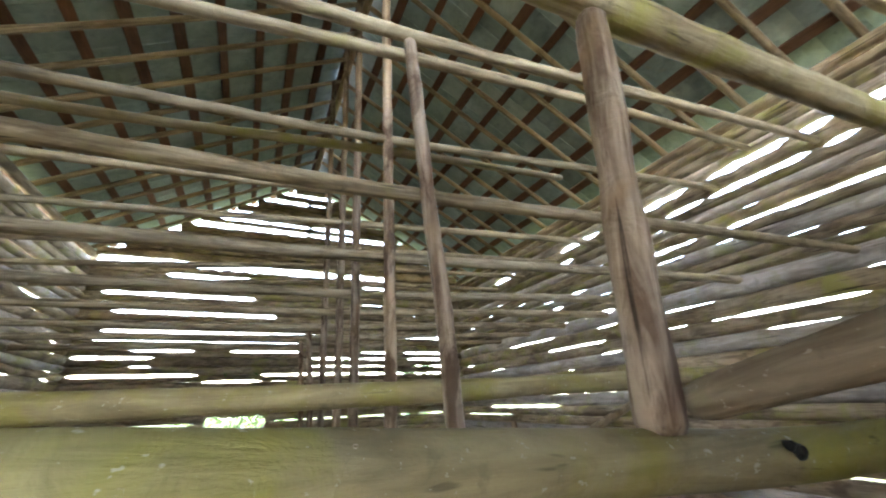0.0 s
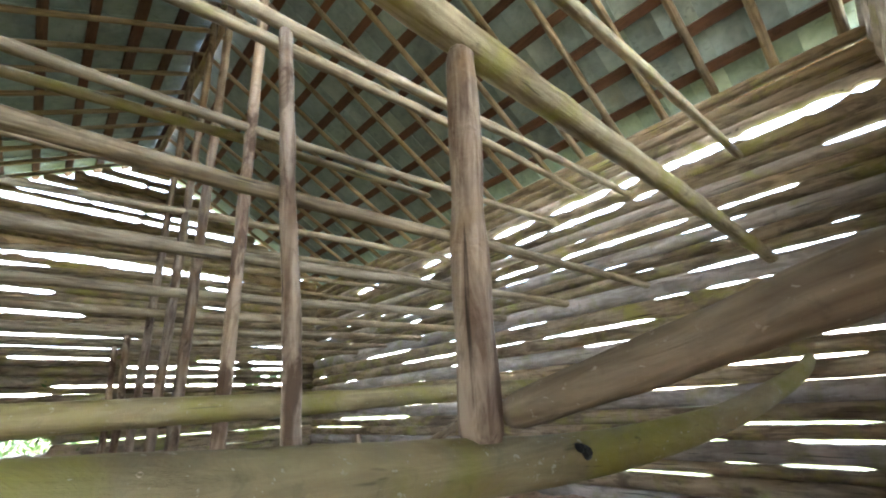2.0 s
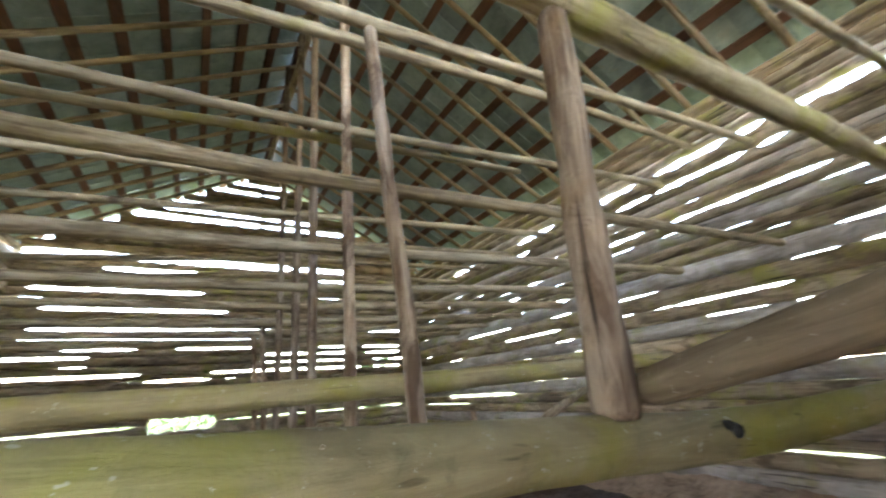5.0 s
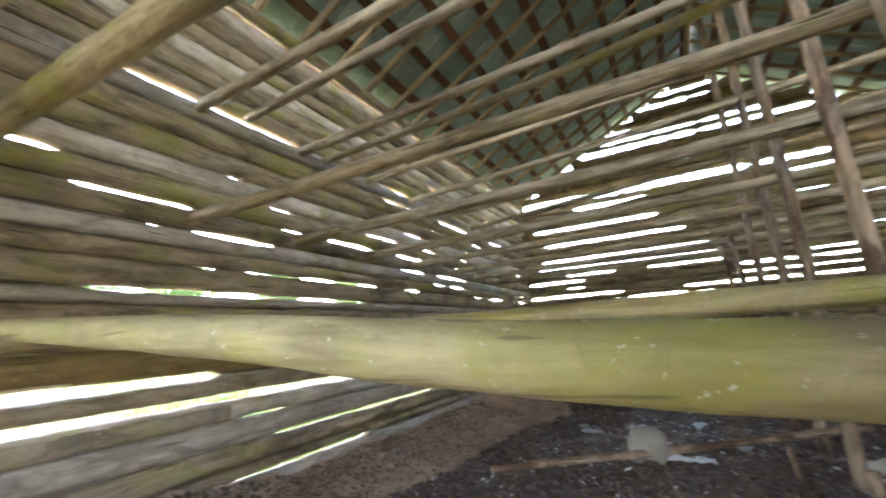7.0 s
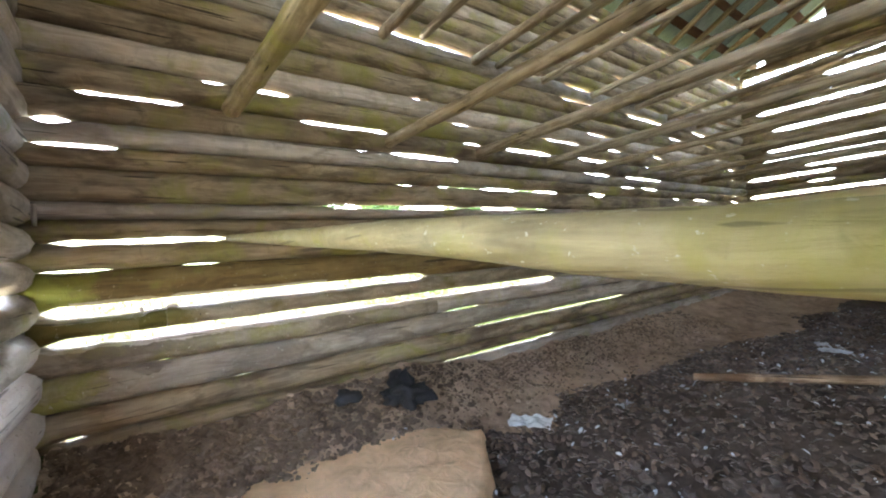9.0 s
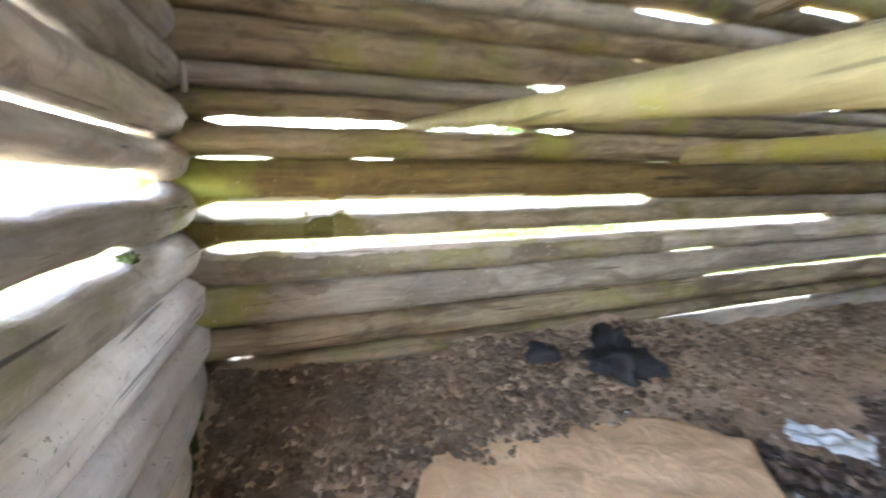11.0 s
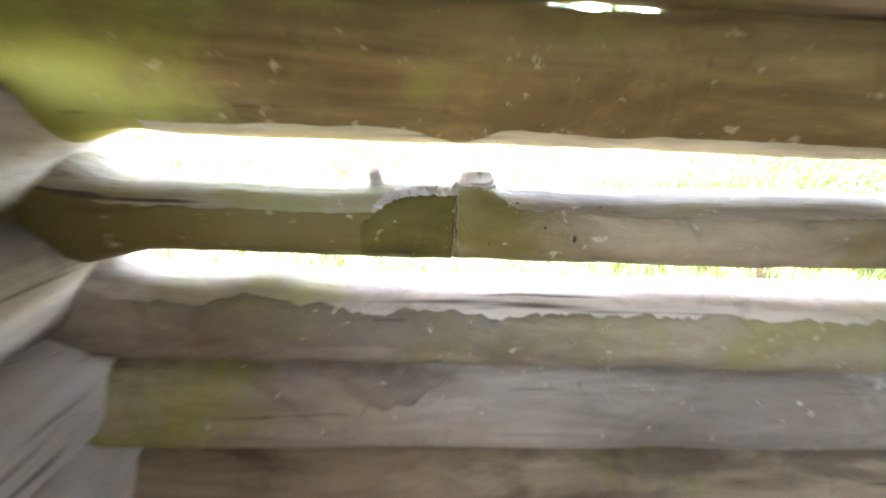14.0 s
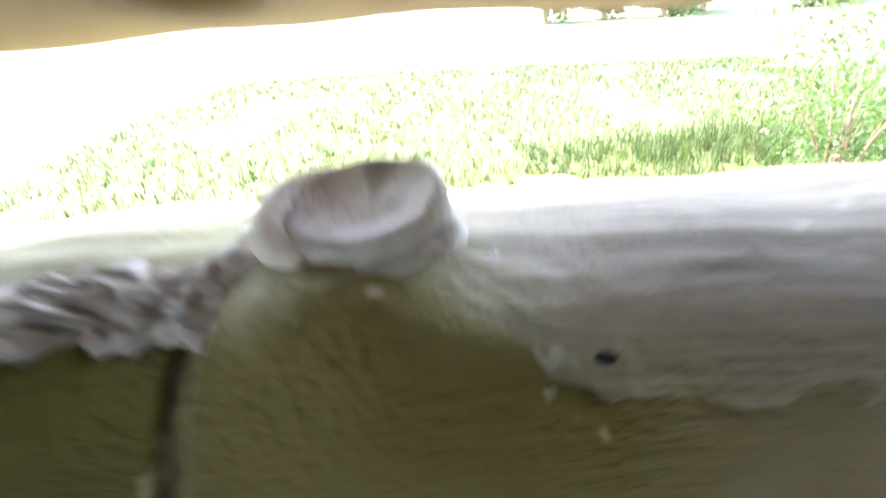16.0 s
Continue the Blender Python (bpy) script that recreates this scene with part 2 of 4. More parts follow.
def pole_mesh(points, radii, seed, sides=12, step=0.12, rough=0.06, knots=0.3):
    """A round pole along a smooth line through points, with its radii, knots and unevenness; in world space."""
    pts = [Vector(p) for p in points]
    lens = [0.0]
    for a, b in zip(pts, pts[1:]):
        lens.append(lens[-1] + (b - a).length)
    total = lens[-1]
    n = max(4, int(total / step))

    def at(d):
        for i in range(len(pts) - 1):
            if d <= lens[i + 1] or i == len(pts) - 2:
                u = (d - lens[i]) / (lens[i + 1] - lens[i])
                p0 = pts[max(i - 1, 0)]
                p1, p2 = pts[i], pts[i + 1]
                p3 = pts[min(i + 2, len(pts) - 1)]
                p = 0.5 * ((2 * p1) + (p2 - p0) * u + (2 * p0 - 5 * p1 + 4 * p2 - p3) * u * u + (3 * p1 - p0 - 3 * p2 + p3) * u ** 3)
                return p, radii[i] * (1 - u) + radii[i + 1] * u
    rng = random.Random(seed)
    spots = [(rng.uniform(0, total), rng.uniform(0, 2 * math.pi), rng.uniform(0.1, 0.3)) for _ in range(int(total / 0.55))]
    rings = []
    for i in range(n + 1):
        d = total * i / n
        p, r = at(d)
        q, _ = at(min(d + 0.02, total))
        o, _ = at(max(d - 0.02, 0))
        t = (q - o).normalized()
        side = t.cross(Vector((0, 0, 1)))
        side = side.normalized() if side.length > 0.2 else t.cross(Vector((0, 1, 0))).normalized()
        up = side.cross(t)
        ring = []
        for j in range(sides):
            a = 2 * math.pi * j / sides
            rr = r * (1 + rough * noise.noise(Vector((d * 5 + seed, math.cos(a) * 1.3, math.sin(a) * 1.3))) * 2)
            for kd, ka, kh in spots:
                w = ((d - kd) / 0.05) ** 2 + ((math.cos(a - ka) - 1) * 4) ** 2
                rr += r * knots * kh * math.exp(-w)
            ring.append(p + side * math.cos(a) * rr + up * math.sin(a) * rr)
        if i in (0, n):
            ring = [p + (v - p) * 0.86 for v in ring]
        rings.append(ring)
    return tube(rings)


def pole(name, points, radii, material, seed, label, category, parent=None, sides=12, step=0.12, rough=0.06, group=""):
    v, f = pole_mesh(points, radii, seed, sides, step, rough)
    base = Vector(points[0])
    tangent = (Vector(points[-1]) - base).normalized()
    turn = tangent.to_track_quat("X", "Z").to_matrix().to_4x4()
    m = Matrix.Translation(base) @ turn
    inv = m.inverted()
    ob = link_mesh(name, [inv @ Vector(x) for x in v], f, material, parent)
    ob.matrix_basis = m
    if not parent:
        tagged(ob, label, category, group)
    return ob


# ---- log walls ----
def slit_height(slits, s, rough=1.0):
    g = -0.004
    for a, b, h in slits:
        if a - 0.06 < s < b + 0.06:
            t = 0.1 if h < 0.2 else 0.03
            u = min(1.0, max(0.0, (s - a + t / 2) / t)) * min(1.0, max(0.0, (b + t / 2 - s) / t))
            ragged = 0.85 + rough * (0.35 * n1(s * 6, a * 3 + h) + 0.25 * n1(s * 17, b))
            g = max(g, -0.004 + (h * ragged + 0.004) * u)
    return g


SURFACES = {}


def wall_log(parent, place, length, z0, z1, slits0, slits1, seed, material, depth=0.09, step=0.12, sides=14, start=0.0, stop=None, swell=(), extra=None):
    """One log of a wall along local x; z0, z1: its lower and upper joint; slits: openings in those joints."""
    stop = length if stop is None else stop
    n = max(6, int((stop - start) / step))
    zc = (z0 + z1) / 2
    rough = 0.3 if swell else 1.0

    def surface(s, a, off=0.0):
        lo = z0 + slit_height(slits0, s, rough) * 0.45 + 0.006 * n1(s * 3, seed)
        hi = z1 - slit_height(slits1, s, rough) * 0.55 + 0.006 * n1(s * 3, seed + 40)
        for at, high, wide in swell:
            hi += high * math.exp(-((s - at) / wide) ** 2)
        mid, half = (lo + hi) / 2 - zc, (hi - lo) / 2
        d = depth * (1 + 0.12 * n1(s * 1.7, seed + 80))
        shift = 0.012 * n1(s * 0.8, seed + 120)
        c, q = math.cos(a), math.sin(a)
        c = math.copysign(abs(c) ** (0.85 if swell else 0.95), c)
        q = math.copysign(abs(q) ** (0.8 if swell else 0.93), q)
        w = 1 + rough * 0.05 * noise.noise(Vector((s * 6 + seed, c * 1.5, q * 1.5))) + rough * 0.035 * noise.noise(Vector((s * 17 + seed, c * 4, q * 4)))
        if extra:
            off += extra(s, math.degrees(math.pi - a))
        return Vector((s, shift + c * (d * w + off), mid + q * (half + off)))

    rings = [[surface(start + (stop - start) * i / n, 2 * math.pi * j / sides) for j in range(sides)] for i in range(n + 1)]
    v, f = tube(rings)
    ob = link_mesh("log", v, f, material, parent)
    ob.matrix_basis = place @ Matrix.Translation((0, 0, zc))
    if swell:
        SURFACES[round(z0, 2)] = (ob, surface)
    return ob


def random_slits(rng, length, count, hmin, hmax, lmin=0.1, lmax=1.4):
    out = []
    for _ in range(count):
        a = rng.uniform(0.1, length - 0.2)
        out.append((a, min(length - 0.1, a + rng.uniform(lmin, lmax)), rng.uniform(hmin, hmax)))
    return out


def log_wall(name, place, length, joints, slits, seed, label, materials, spans=None, step=0.12, sides=14, depth=0.09, special=None):
    wall = tagged(new(name), label, "log wall", "", "structure")
    wall.matrix_basis = Matrix.Identity(4)
    for k in range(len(joints) - 1):
        pieces = [(-0.2, length + 0.2)] if not spans else spans(joints[k], joints[k + 1])
        for a, b in pieces:
            fine = (special or {}).get(k)
            wall_log(wall, place, length, joints[k], joints[k + 1], slits.get(k, []), slits.get(k + 1, []),
                     seed + k * 3.7 + a, fine[3] if fine else materials[(k * 7 + int(seed)) % len(materials)], depth, fine[0] if fine else step, fine[1] if fine else sides, a, b, fine[2] if fine else (), fine[4] if fine and len(fine) > 4 else None)
    return wall


def roof_z(x):
    return EAVES + (RIDGE - EAVES) * (1 - abs(x - W / 2) / (W / 2))


MATS = [M_WALL, M_WALL_PALE, M_WALL]

def old_bark(s, a):
    """How far the knotty log swells round its cut knot; a in degrees up from the inner side."""
    if not 0.46 < s < 0.76:
        return 0.0
    a = (a + 180) % 360 - 180
    return 0.012 * math.exp(-((s - 0.606) / 0.034) ** 2 - ((a - 50) / 26) ** 2)


# left wall
rng = random.Random(5)
JL = [-0.42, -0.25, -0.09, 0.08, 0.18, 0.345, 0.535, 0.71, 0.885, 1.11, 1.275, 1.40, 1.50, 1.70, 1.83, 1.97, 2.15, 2.33, 2.50, 2.69, 2.88, 3.06, 3.22, 3.38, 3.55, 3.72, 3.88, 4.05]
SL = {2: [(5.3, 6.9, 0.07), (7.0, 10, 0.08)], 3: [(1.96, 2.26, 0.025), (2.65, 4.27, 0.03)], 4: [(0.08, 0.14, 0.03)], 5: [(0.92, 1.07, 0.012), (3.05, 5.75, 0.03)],
      6: [(0.51, 0.61, 0.01), (2.72, 3.14, 0.02)], 7: [(0.05, 4.3, 0.062)], 8: [(0.03, 2.5, 0.072)], 9: [(0.03, 0.29, 0.02), (0.7, 0.89, 0.014)],
      10: [(0.1, 0.93, 0.05), (1.0, 1.6, 0.045), (1.7, 1.9, 0.03)], 12: [(1.64, 2.99, 0.04), (3.06, 4.25, 0.025)],
      13: [(2.3, 2.45, 0.02), (2.74, 3.23, 0.02), (3.3, 4.47, 0.025)], 14: [(0.02, 0.36, 0.03)],
      15: [(0.02, 0.14, 0.05), (1.91, 2.03, 0.02), (2.27, 3.01, 0.035), (6, 7.06, 0.03)],
      16: [(0.2, 0.7, 0.035), (1.51, 2.23, 0.035), (3.08, 3.32, 0.03), (3.66, 4.41, 0.045), (4.96, 5.79, 0.045)],
      17: [(0.85, 0.97, 0.04), (1.12, 1.41, 0.05), (2.92, 3.2, 0.03), (4.32, 4.98, 0.035)], 18: [(2.48, 2.67, 0.025), (5.1, 5.6, 0.03)],
      20: [(4.63, 5.53, 0.04), (6.16, 7.35, 0.05), (8.26, 9.6, 0.05)], 21: [(1.58, 3.29, 0.06), (3.91, 4.27, 0.05), (4.76, 5.36, 0.05)],
      22: [(0.6, 1.5, 0.02)], 23: [(7.6, 8.4, 0.03)]}
for k in range(13, 24):
    SL.setdefault(k, []).extend([(5 + a * 0.5, 5 + b * 0.5, h) for a, b, h in random_slits(rng, L, 6, 0.015, 0.045, 0.25, 0.9)])
place_left = Matrix.Translation((-0.09, 0, 0)) @ Matrix.Rotation(radians(90), 4, "Z")
wall_left = log_wall("wall_left", place_left, L, JL, SL, 11, "weathered round log wall with daylight slits between the logs", MATS, step=0.05,
                     special={5: (0.03, 20, [(0.3, 0.001, 0.1)], M_FIFTH), 6: (0.02, 24, [(0.27, 0.012, 0.07), (0.12, 0.006, 0.05)], M_WALL_PALE), 7: (0.006, 40, [(0.604, 0.004, 0.035), (0.53, 0.003, 0.05)], M_NEAR, old_bark), 8: (0.025, 24, [(0.9, 0.003, 0.2)], M_UPPER)})

# right wall
rng = random.Random(8)
JR = [-0.4, -0.22, -0.05, 0.13, 0.32, 0.44, 0.64, 0.79, 0.95, 1.14, 1.33, 1.52, 1.71, 1.90, 2.12, 2.34, 2.48, 2.62, 2.79, 2.94, 3.10, 3.24, 3.40, 3.65, 3.8, 3.95, 4.08]
SR = {4: [(2.11, 3.2, 0.03)], 5: [(0.9, 1.47, 0.03), (1.69, 1.93, 0.02)], 6: [(0.59, 1.37, 0.035), (1.9, 2.22, 0.02)], 7: [(0.76, 1.84, 0.03), (8.44, 10.3, 0.03)],
      8: [(6.87, 9.24, 0.06)], 10: [(0.7, 1.66, 0.03)], 11: [(0.37, 0.88, 0.03)], 12: [(2.77, 3.18, 0.02)], 13: [(2.32, 3.49, 0.04), (5.57, 6.95, 0.03)],
      14: [(1.34, 1.66, 0.03), (1.86, 2.23, 0.02), (6.78, 8.21, 0.025)], 15: [(0.74, 1.78, 0.035), (5.3, 5.75, 0.08)], 17: [(6.44, 6.69, 0.07)],
      18: [(1.15, 1.8, 0.03), (5.88, 6.68, 0.05)], 19: [(0.66, 1.36, 0.05), (1.68, 3.3, 0.065), (3.72, 4.47, 0.06)], 21: [(-0.08, 0.38, 0.08)],
      22: [(1.93, 2.17, 0.08), (2.33, 3.39, 0.1), (3.5, 4.02, 0.08), (6.01, 6.42, 0.08), (8.5, 9.1, 0.07)],
      23: [(-0.1, 0.06, 0.1), (0.12, 0.98, 0.13), (1.03, 1.8, 0.14), (2.08, 2.36, 0.12), (2.48, 3.36, 0.12), (3.7, 4.45, 0.11), (5.32, 6.24, 0.11), (7.84, 8.6, 0.1)]}
for k in range(9, 22):
    SR.setdefault(k, []).extend(random_slits(rng, L, 6, 0.009, 0.024, 0.1, 0.5))
place_right = Matrix.Translation((W + 0.09, 0, 0)) @ Matrix.Rotation(radians(90), 4, "Z")
log_wall("wall_right", place_right, L, JR, SR, 23, "weathered brown log wall with daylight slits between the logs", MATS, step=0.07)

# far gable
rng = random.Random(12)
JG = [-0.4, -0.2, 0, 0.2, 0.4, 0.6, 0.85, 1.03, 1.2, 1.36, 1.5, 1.65, 1.78, 1.95, 2.12, 2.26, 2.45, 2.64, 2.84, 3.03, 3.22, 3.41, 3.63, 3.85, 4.11, 4.36, 4.60, 4.86, 5.11, 5.30, 5.49, 5.70, 5.93, 6.15, 6.4]
SG = {6: [(0.12, 2.13, 0.05), (2.4, 3.48, 0.27), (3.7, 6.2, 0.03), (6.46, 7.55, 0.04)], 11: [(2.25, 3.3, 0.045)], 12: [(0.05, 2.1, 0.055), (3.37, 7.5, 0.05)], 13: [(0.95, 1.27, 0.03), (4.3, 6.3, 0.025), (6.76, 7.6, 0.05)],
      14: [(0.05, 1.28, 0.055), (4.34, 6.34, 0.05), (6.6, 7.5, 0.05)], 15: [(0.98, 1.99, 0.04), (2.71, 4.08, 0.04), (5.5, 6.3, 0.04), (6.6, 7.5, 0.05)], 16: [(0.3, 4.2, 0.012)], 17: [(0.4, 7.55, 0.06)], 18: [(0.5, 3.4, 0.01)],
      19: [(0.52, 3.5, 0.075)], 20: [(0.15, 0.5, 0.03), (6.24, 6.93, 0.08)], 21: [(0.28, 3.02, 0.08), (5.5, 5.95, 0.03)], 22: [(0.05, 3.04, 0.1), (3.58, 4.6, 0.06), (4.7, 5.86, 0.05)], 23: [(1.31, 3.04, 0.1), (5.5, 6.15, 0.07)],
      24: [(0.03, 4.78, 0.17), (4.88, 6.2, 0.13)], 25: [(0.1, 0.35, 0.05)], 26: [(0.5, 1.2, 0.08), (0.95, 4.0, 0.14), (4.2, 4.7, 0.03)], 28: [(1.59, 4.03, 0.15), (4.12, 6.03, 0.12)],
      29: [(2.1, 3.15, 0.1), (3.2, 4.06, 0.1), (4.17, 5.26, 0.1)], 30: [(2.3, 4.0, 0.1), (4.2, 4.7, 0.07)], 32: [(3.0, 4.0, 0.12), (4.1, 4.4, 0.06)], 33: [(3.37, 4.68, 0.1)]}


def gable_span(z0, z1):
    if z1 <= EAVES - 0.1:
        return [(-0.2, W + 0.2)]
    half = (W / 2) * (RIDGE - z1 + 0.05) / (RIDGE - EAVES)
    return [(W / 2 - half, W / 2 + half)] if half > 0.12 else []


place_far = Matrix.Translation((0, L + 0.09, 0))
log_wall("wall_gable_far", place_far, W, JG, SG, 37, "dark log gable wall with wide bright gaps below the ridge", [M_WALL], gable_span, step=0.05)

# back wall, with an unseen doorway added to let light in
rng = random.Random(15)
JB = [-0.4, -0.2, 0.0, 0.2, 0.4, 0.6, 0.80, 1.01, 1.175, 1.36] + [1.55 + 0.185 * i for i in range(27)]
SB = {6: [(0.48, 1.8, 0.06)], 7: [(0.12, 1.9, 0.1)], 8: [(0.12, 1.9, 0.022)], 9: [(0.6, 1.8, 0.03)]}
# unseen gaps added higher up, to light the upper poles and roof
for k in range(10, 32):
    SB[k] = [(1.3, 3.6, 0.04), (3.9, 6.6, 0.04)] if k < 21 else [(1.4, 3.9, 0.1), (4.2, 6.6, 0.1)]
DOOR = (1.65, 2.35, 1.6)


def back_span(z0, z1):
    if z1 < DOOR[2]:
        return [(-0.2, DOOR[0]), (DOOR[1], W + 0.2)]
    return gable_span(z0, z1)


place_back = Matrix.Translation((0, -0.09, 0)) @ Matrix.Rotation(radians(-1.2), 4, "Z")
log_wall("wall_back", place_back, W, JB, SB, 51, "pale weathered log wall with wide gaps and an unseen doorway", [M_WALL_PALE], back_span, step=0.06,
         special={k: (0.05, 16, (), M_WHITE_LOG) for k in (1, 2, 3, 4)})


# ---- ground ----
def ground_z(x, y):
    inside = 0 <= x <= W and 0 <= y <= L
    z = 0.05 * noise.noise(Vector((x * 0.7, y * 0.7, 3)))
    if inside:
        edge = min(x, W - x, L - y)
        z += 0.05 * noise.noise(Vector((x * 3, y * 3, 1))) + 0.03 * noise.noise(Vector((x * 9, y * 9, 4))) - 0.25
        z += 0.24 * max(0.0, 1 - edge / 0.9) ** 1.5
        corner = math.hypot(x, y)
        z += 0.13 * max(0.0, 1 - corner)
        z += 0.16 * max(0.0, 1 - x / 0.55) ** 1.3 * min(1.0, max(0.25, (y - 0.75) / 0.5)) * min(1.0, max(0.0, (3.4 - y) / 1.2))
        z += 0.30 * math.exp(-((x - 2.9) / 1.3) ** 2 - ((y - 4.7) / 1.5) ** 2)
    else:
        far = max(0, -x, x - W, -y, y - L)
        z = z * 0.6 - 0.1 - 0.3 * min(1, far / 2.5) + 0.5 * noise.noise(Vector((x * 0.05, y * 0.05, 9))) * min(1, far / 10)
        z += 0.115 * max(0.0, min(-x - 4, 60)) if x < -4 else 0.0
    return z


def axis(lo, hi, fine):
    a = [lo - 3000, lo - 900, lo - 300, lo - 120, lo - 80, lo - 60, lo - 46, lo - 35, lo - 28, lo - 22, lo - 18, lo - 14, lo - 11, lo - 9, lo - 7, lo - 5.5, lo - 4.2, lo - 3, lo - 2.2, lo - 1.5, lo - 0.9, lo - 0.4]
    n = int((hi - lo) / fine)
    mid = [lo + (hi - lo) * i / n for i in range(n + 1)]
    b = [hi + (lo - v) for v in reversed(a)]
    return a + mid + b


def in_litter(x, y):
    d = (x - 0.1 * y) + 0.45 * noise.noise(Vector((x * 1.3, y * 1.3, 7)))
    return d > 0.5 and y > 0.9 + 0.4 * noise.noise(Vector((x, y, 2))) and x < W - 0.6


gx, gy = axis(0, W, 0.06), axis(0, L, 0.06)
gv = [(x, y, ground_z(x, y)) for y in gy for x in gx]
gf, gm = [], []
for j in range(len(gy) - 1):
    for i in range(len(gx) - 1):
        k = j * len(gx) + i
        gf.append((k, k + 1, k + 1 + len(gx), k + len(gx)))
        inside = gx[i] >= -0.01 and gx[i + 1] <= W + 0.01 and gy[j] >= -0.01 and gy[j + 1] <= L + 0.01
        gm.append(1 if not inside else 2 if in_litter(gx[i], gy[j]) else 0)
ground = link_mesh("ground", gv, gf, M_EARTH)
ground.data.materials.append(M_GRASS)
ground.data.materials.append(M_LITTER)
ground.data.polygons.foreach_set("material_index", gm)
tagged(ground, "bare earth and dark litter floor running out into grass", "ground", "", "structure")

# ---- roof ----
roof = tagged(new("roof"), "grey-green roof sheets on dark battens over round rafters", "roof", "", "structure")
SLOPE = math.atan2(RIDGE - EAVES, W / 2)
RUN = math.hypot(RIDGE - EAVES, W / 2)
ROWS, COLS = 10, 35
OVER = 0.25


def tile_box(a, b, p, q, z):
    """Corners and faces of a bowed tile, tilted so that it laps the row below."""
    v = []
    n = 4
    for lift in (0.0, 0.012):
        for i in range(n + 1):
            y = p + (q - p) * i / n
            bow = 0.02 * math.sin(math.pi * i / n)
            v += [(a, y, z + 0.016 + lift + bow), (b, y, z + lift + bow)]
    m = 2 * (n + 1)
    f = []
    for i in range(n):
        k = 2 * i
        f += [(k, k + 1, k + 3, k + 2), (m + k + 2, m + k + 3, m + k + 1, m + k)]
        f += [(k + 1, m + k + 1, m + k + 3, k + 3), (k, k + 2, m + k + 2, m + k)]
    f += [(0, m, m + 1, 1), (2 * n, 2 * n + 1, m + 2 * n + 1, m + 2 * n)]
    return v, f


tile_me = None
rng = random.Random(3)
for side in (-1, 1):
    base = Matrix.Translation((W / 2, 0, RIDGE)) @ Matrix.Rotation(0 if side > 0 else math.pi, 4, "Z") @ Matrix.Rotation(SLOPE, 4, "Y")
    ylo, yhi = (-0.4, L + 0.4) if side > 0 else (-L - 0.4, 0.4)
    dx, dy = (RUN + OVER) / ROWS, (yhi - ylo) / COLS
    v, f = [], []
    for r in range(ROWS):
        for c in range(COLS):
            x0, y0 = dx * r - 0.02, ylo + dy * c
            yw = (y0 if side > 0 else -y0)
            turn = rng.uniform(-0.006, 0.006)
            if 3 <= r and yw < 5.2 and yw > -0.4:
                if tile_me is None:
                    tv, tf = tile_box(0, dx + 0.06, -0.008, dy + 0.012, 0)
                    tile_me = bpy.data.meshes.new("tile")
                    tile_me.from_pydata(tv, [], tf)
                    tile_me.materials.append(M_TILE)
                ob = new("tile", tile_me)
                ob.parent = roof
                ob.matrix_basis = base @ Matrix.Translation((x0, y0, 0.075 + 0.009 * (c % 2) + turn * 0.5)) @ Matrix.Rotation(turn, 4, "Z")
            else:
                tv, tf = tile_box(x0, x0 + dx + 0.06, y0 - 0.008, y0 + dy + 0.012, 0.075 + 0.009 * (c % 2) + turn * 0.5)
                k = len(v)
                v += tv
                f += [tuple(i + k for i in q) for q in tf]
    sheet = link_mesh("roof_tiles", v, f, M_TILE, roof, False)
    sheet.matrix_basis = base
    tagged(sheet, "", "", "", "stuff")
    for r in range(ROWS + 1):
        a = dx * r
        n = 14
        w = 0.05 + 0.02 * rng.random()
        rings = []
        for i in range(n + 1):
            y = ylo + (yhi - ylo) * i / n
            s = 0.012 * n1(i * 0.7, r + side * 9)
            rings.append([Vector((y, s - w, -0.02)), Vector((y, s + w, -0.02)), Vector((y, s + w, 0.016)), Vector((y, s - w, 0.016))])
        bv, bf = tube(rings)
        ob = link_mesh("batten", bv, bf, M_BATTEN, roof, False)
        ob.matrix_basis = base @ Matrix.Translation((a, 0, 0.056)) @ Matrix.Rotation(radians(90), 4, "Z")
    for i in range(20):
        y = -0.06 + (L + 0.0) * i / 19
        s = y if side > 0 else -y
        o = base @ Vector((0.02, s, -0.02))
        e = base @ Vector((RUN + 0.25, s, -0.02))
        m = (o + e) / 2 + Vector((0, 0.05 * n1(i, side + 3), -0.01))
        pole("rafter", [o, m, e], [0.034, 0.04, 0.046], M_POLE, 300 + i + 20 * side, "", "", roof, 9, 0.25)
    # wall plate under the rafters
    x = W + 0.05 if side > 0 else -0.05
    pole("wall_plate", [(x, -0.3, EAVES - 0.13), (x, L / 2, EAVES - 0.13), (x, L + 0.3, EAVES - 0.13)], [0.07, 0.075, 0.07], M_WALL, 340 + side, "", "", roof, 10, 0.25)
pole("ridge_pole", [(W / 2, -0.3, RIDGE - 0.07), (W / 2 + 0.03, L / 2, RIDGE - 0.1), (W / 2, L + 0.3, RIDGE - 0.07)], [0.05, 0.055, 0.05], M_POLE, 350, "", "", roof, 10, 0.25)

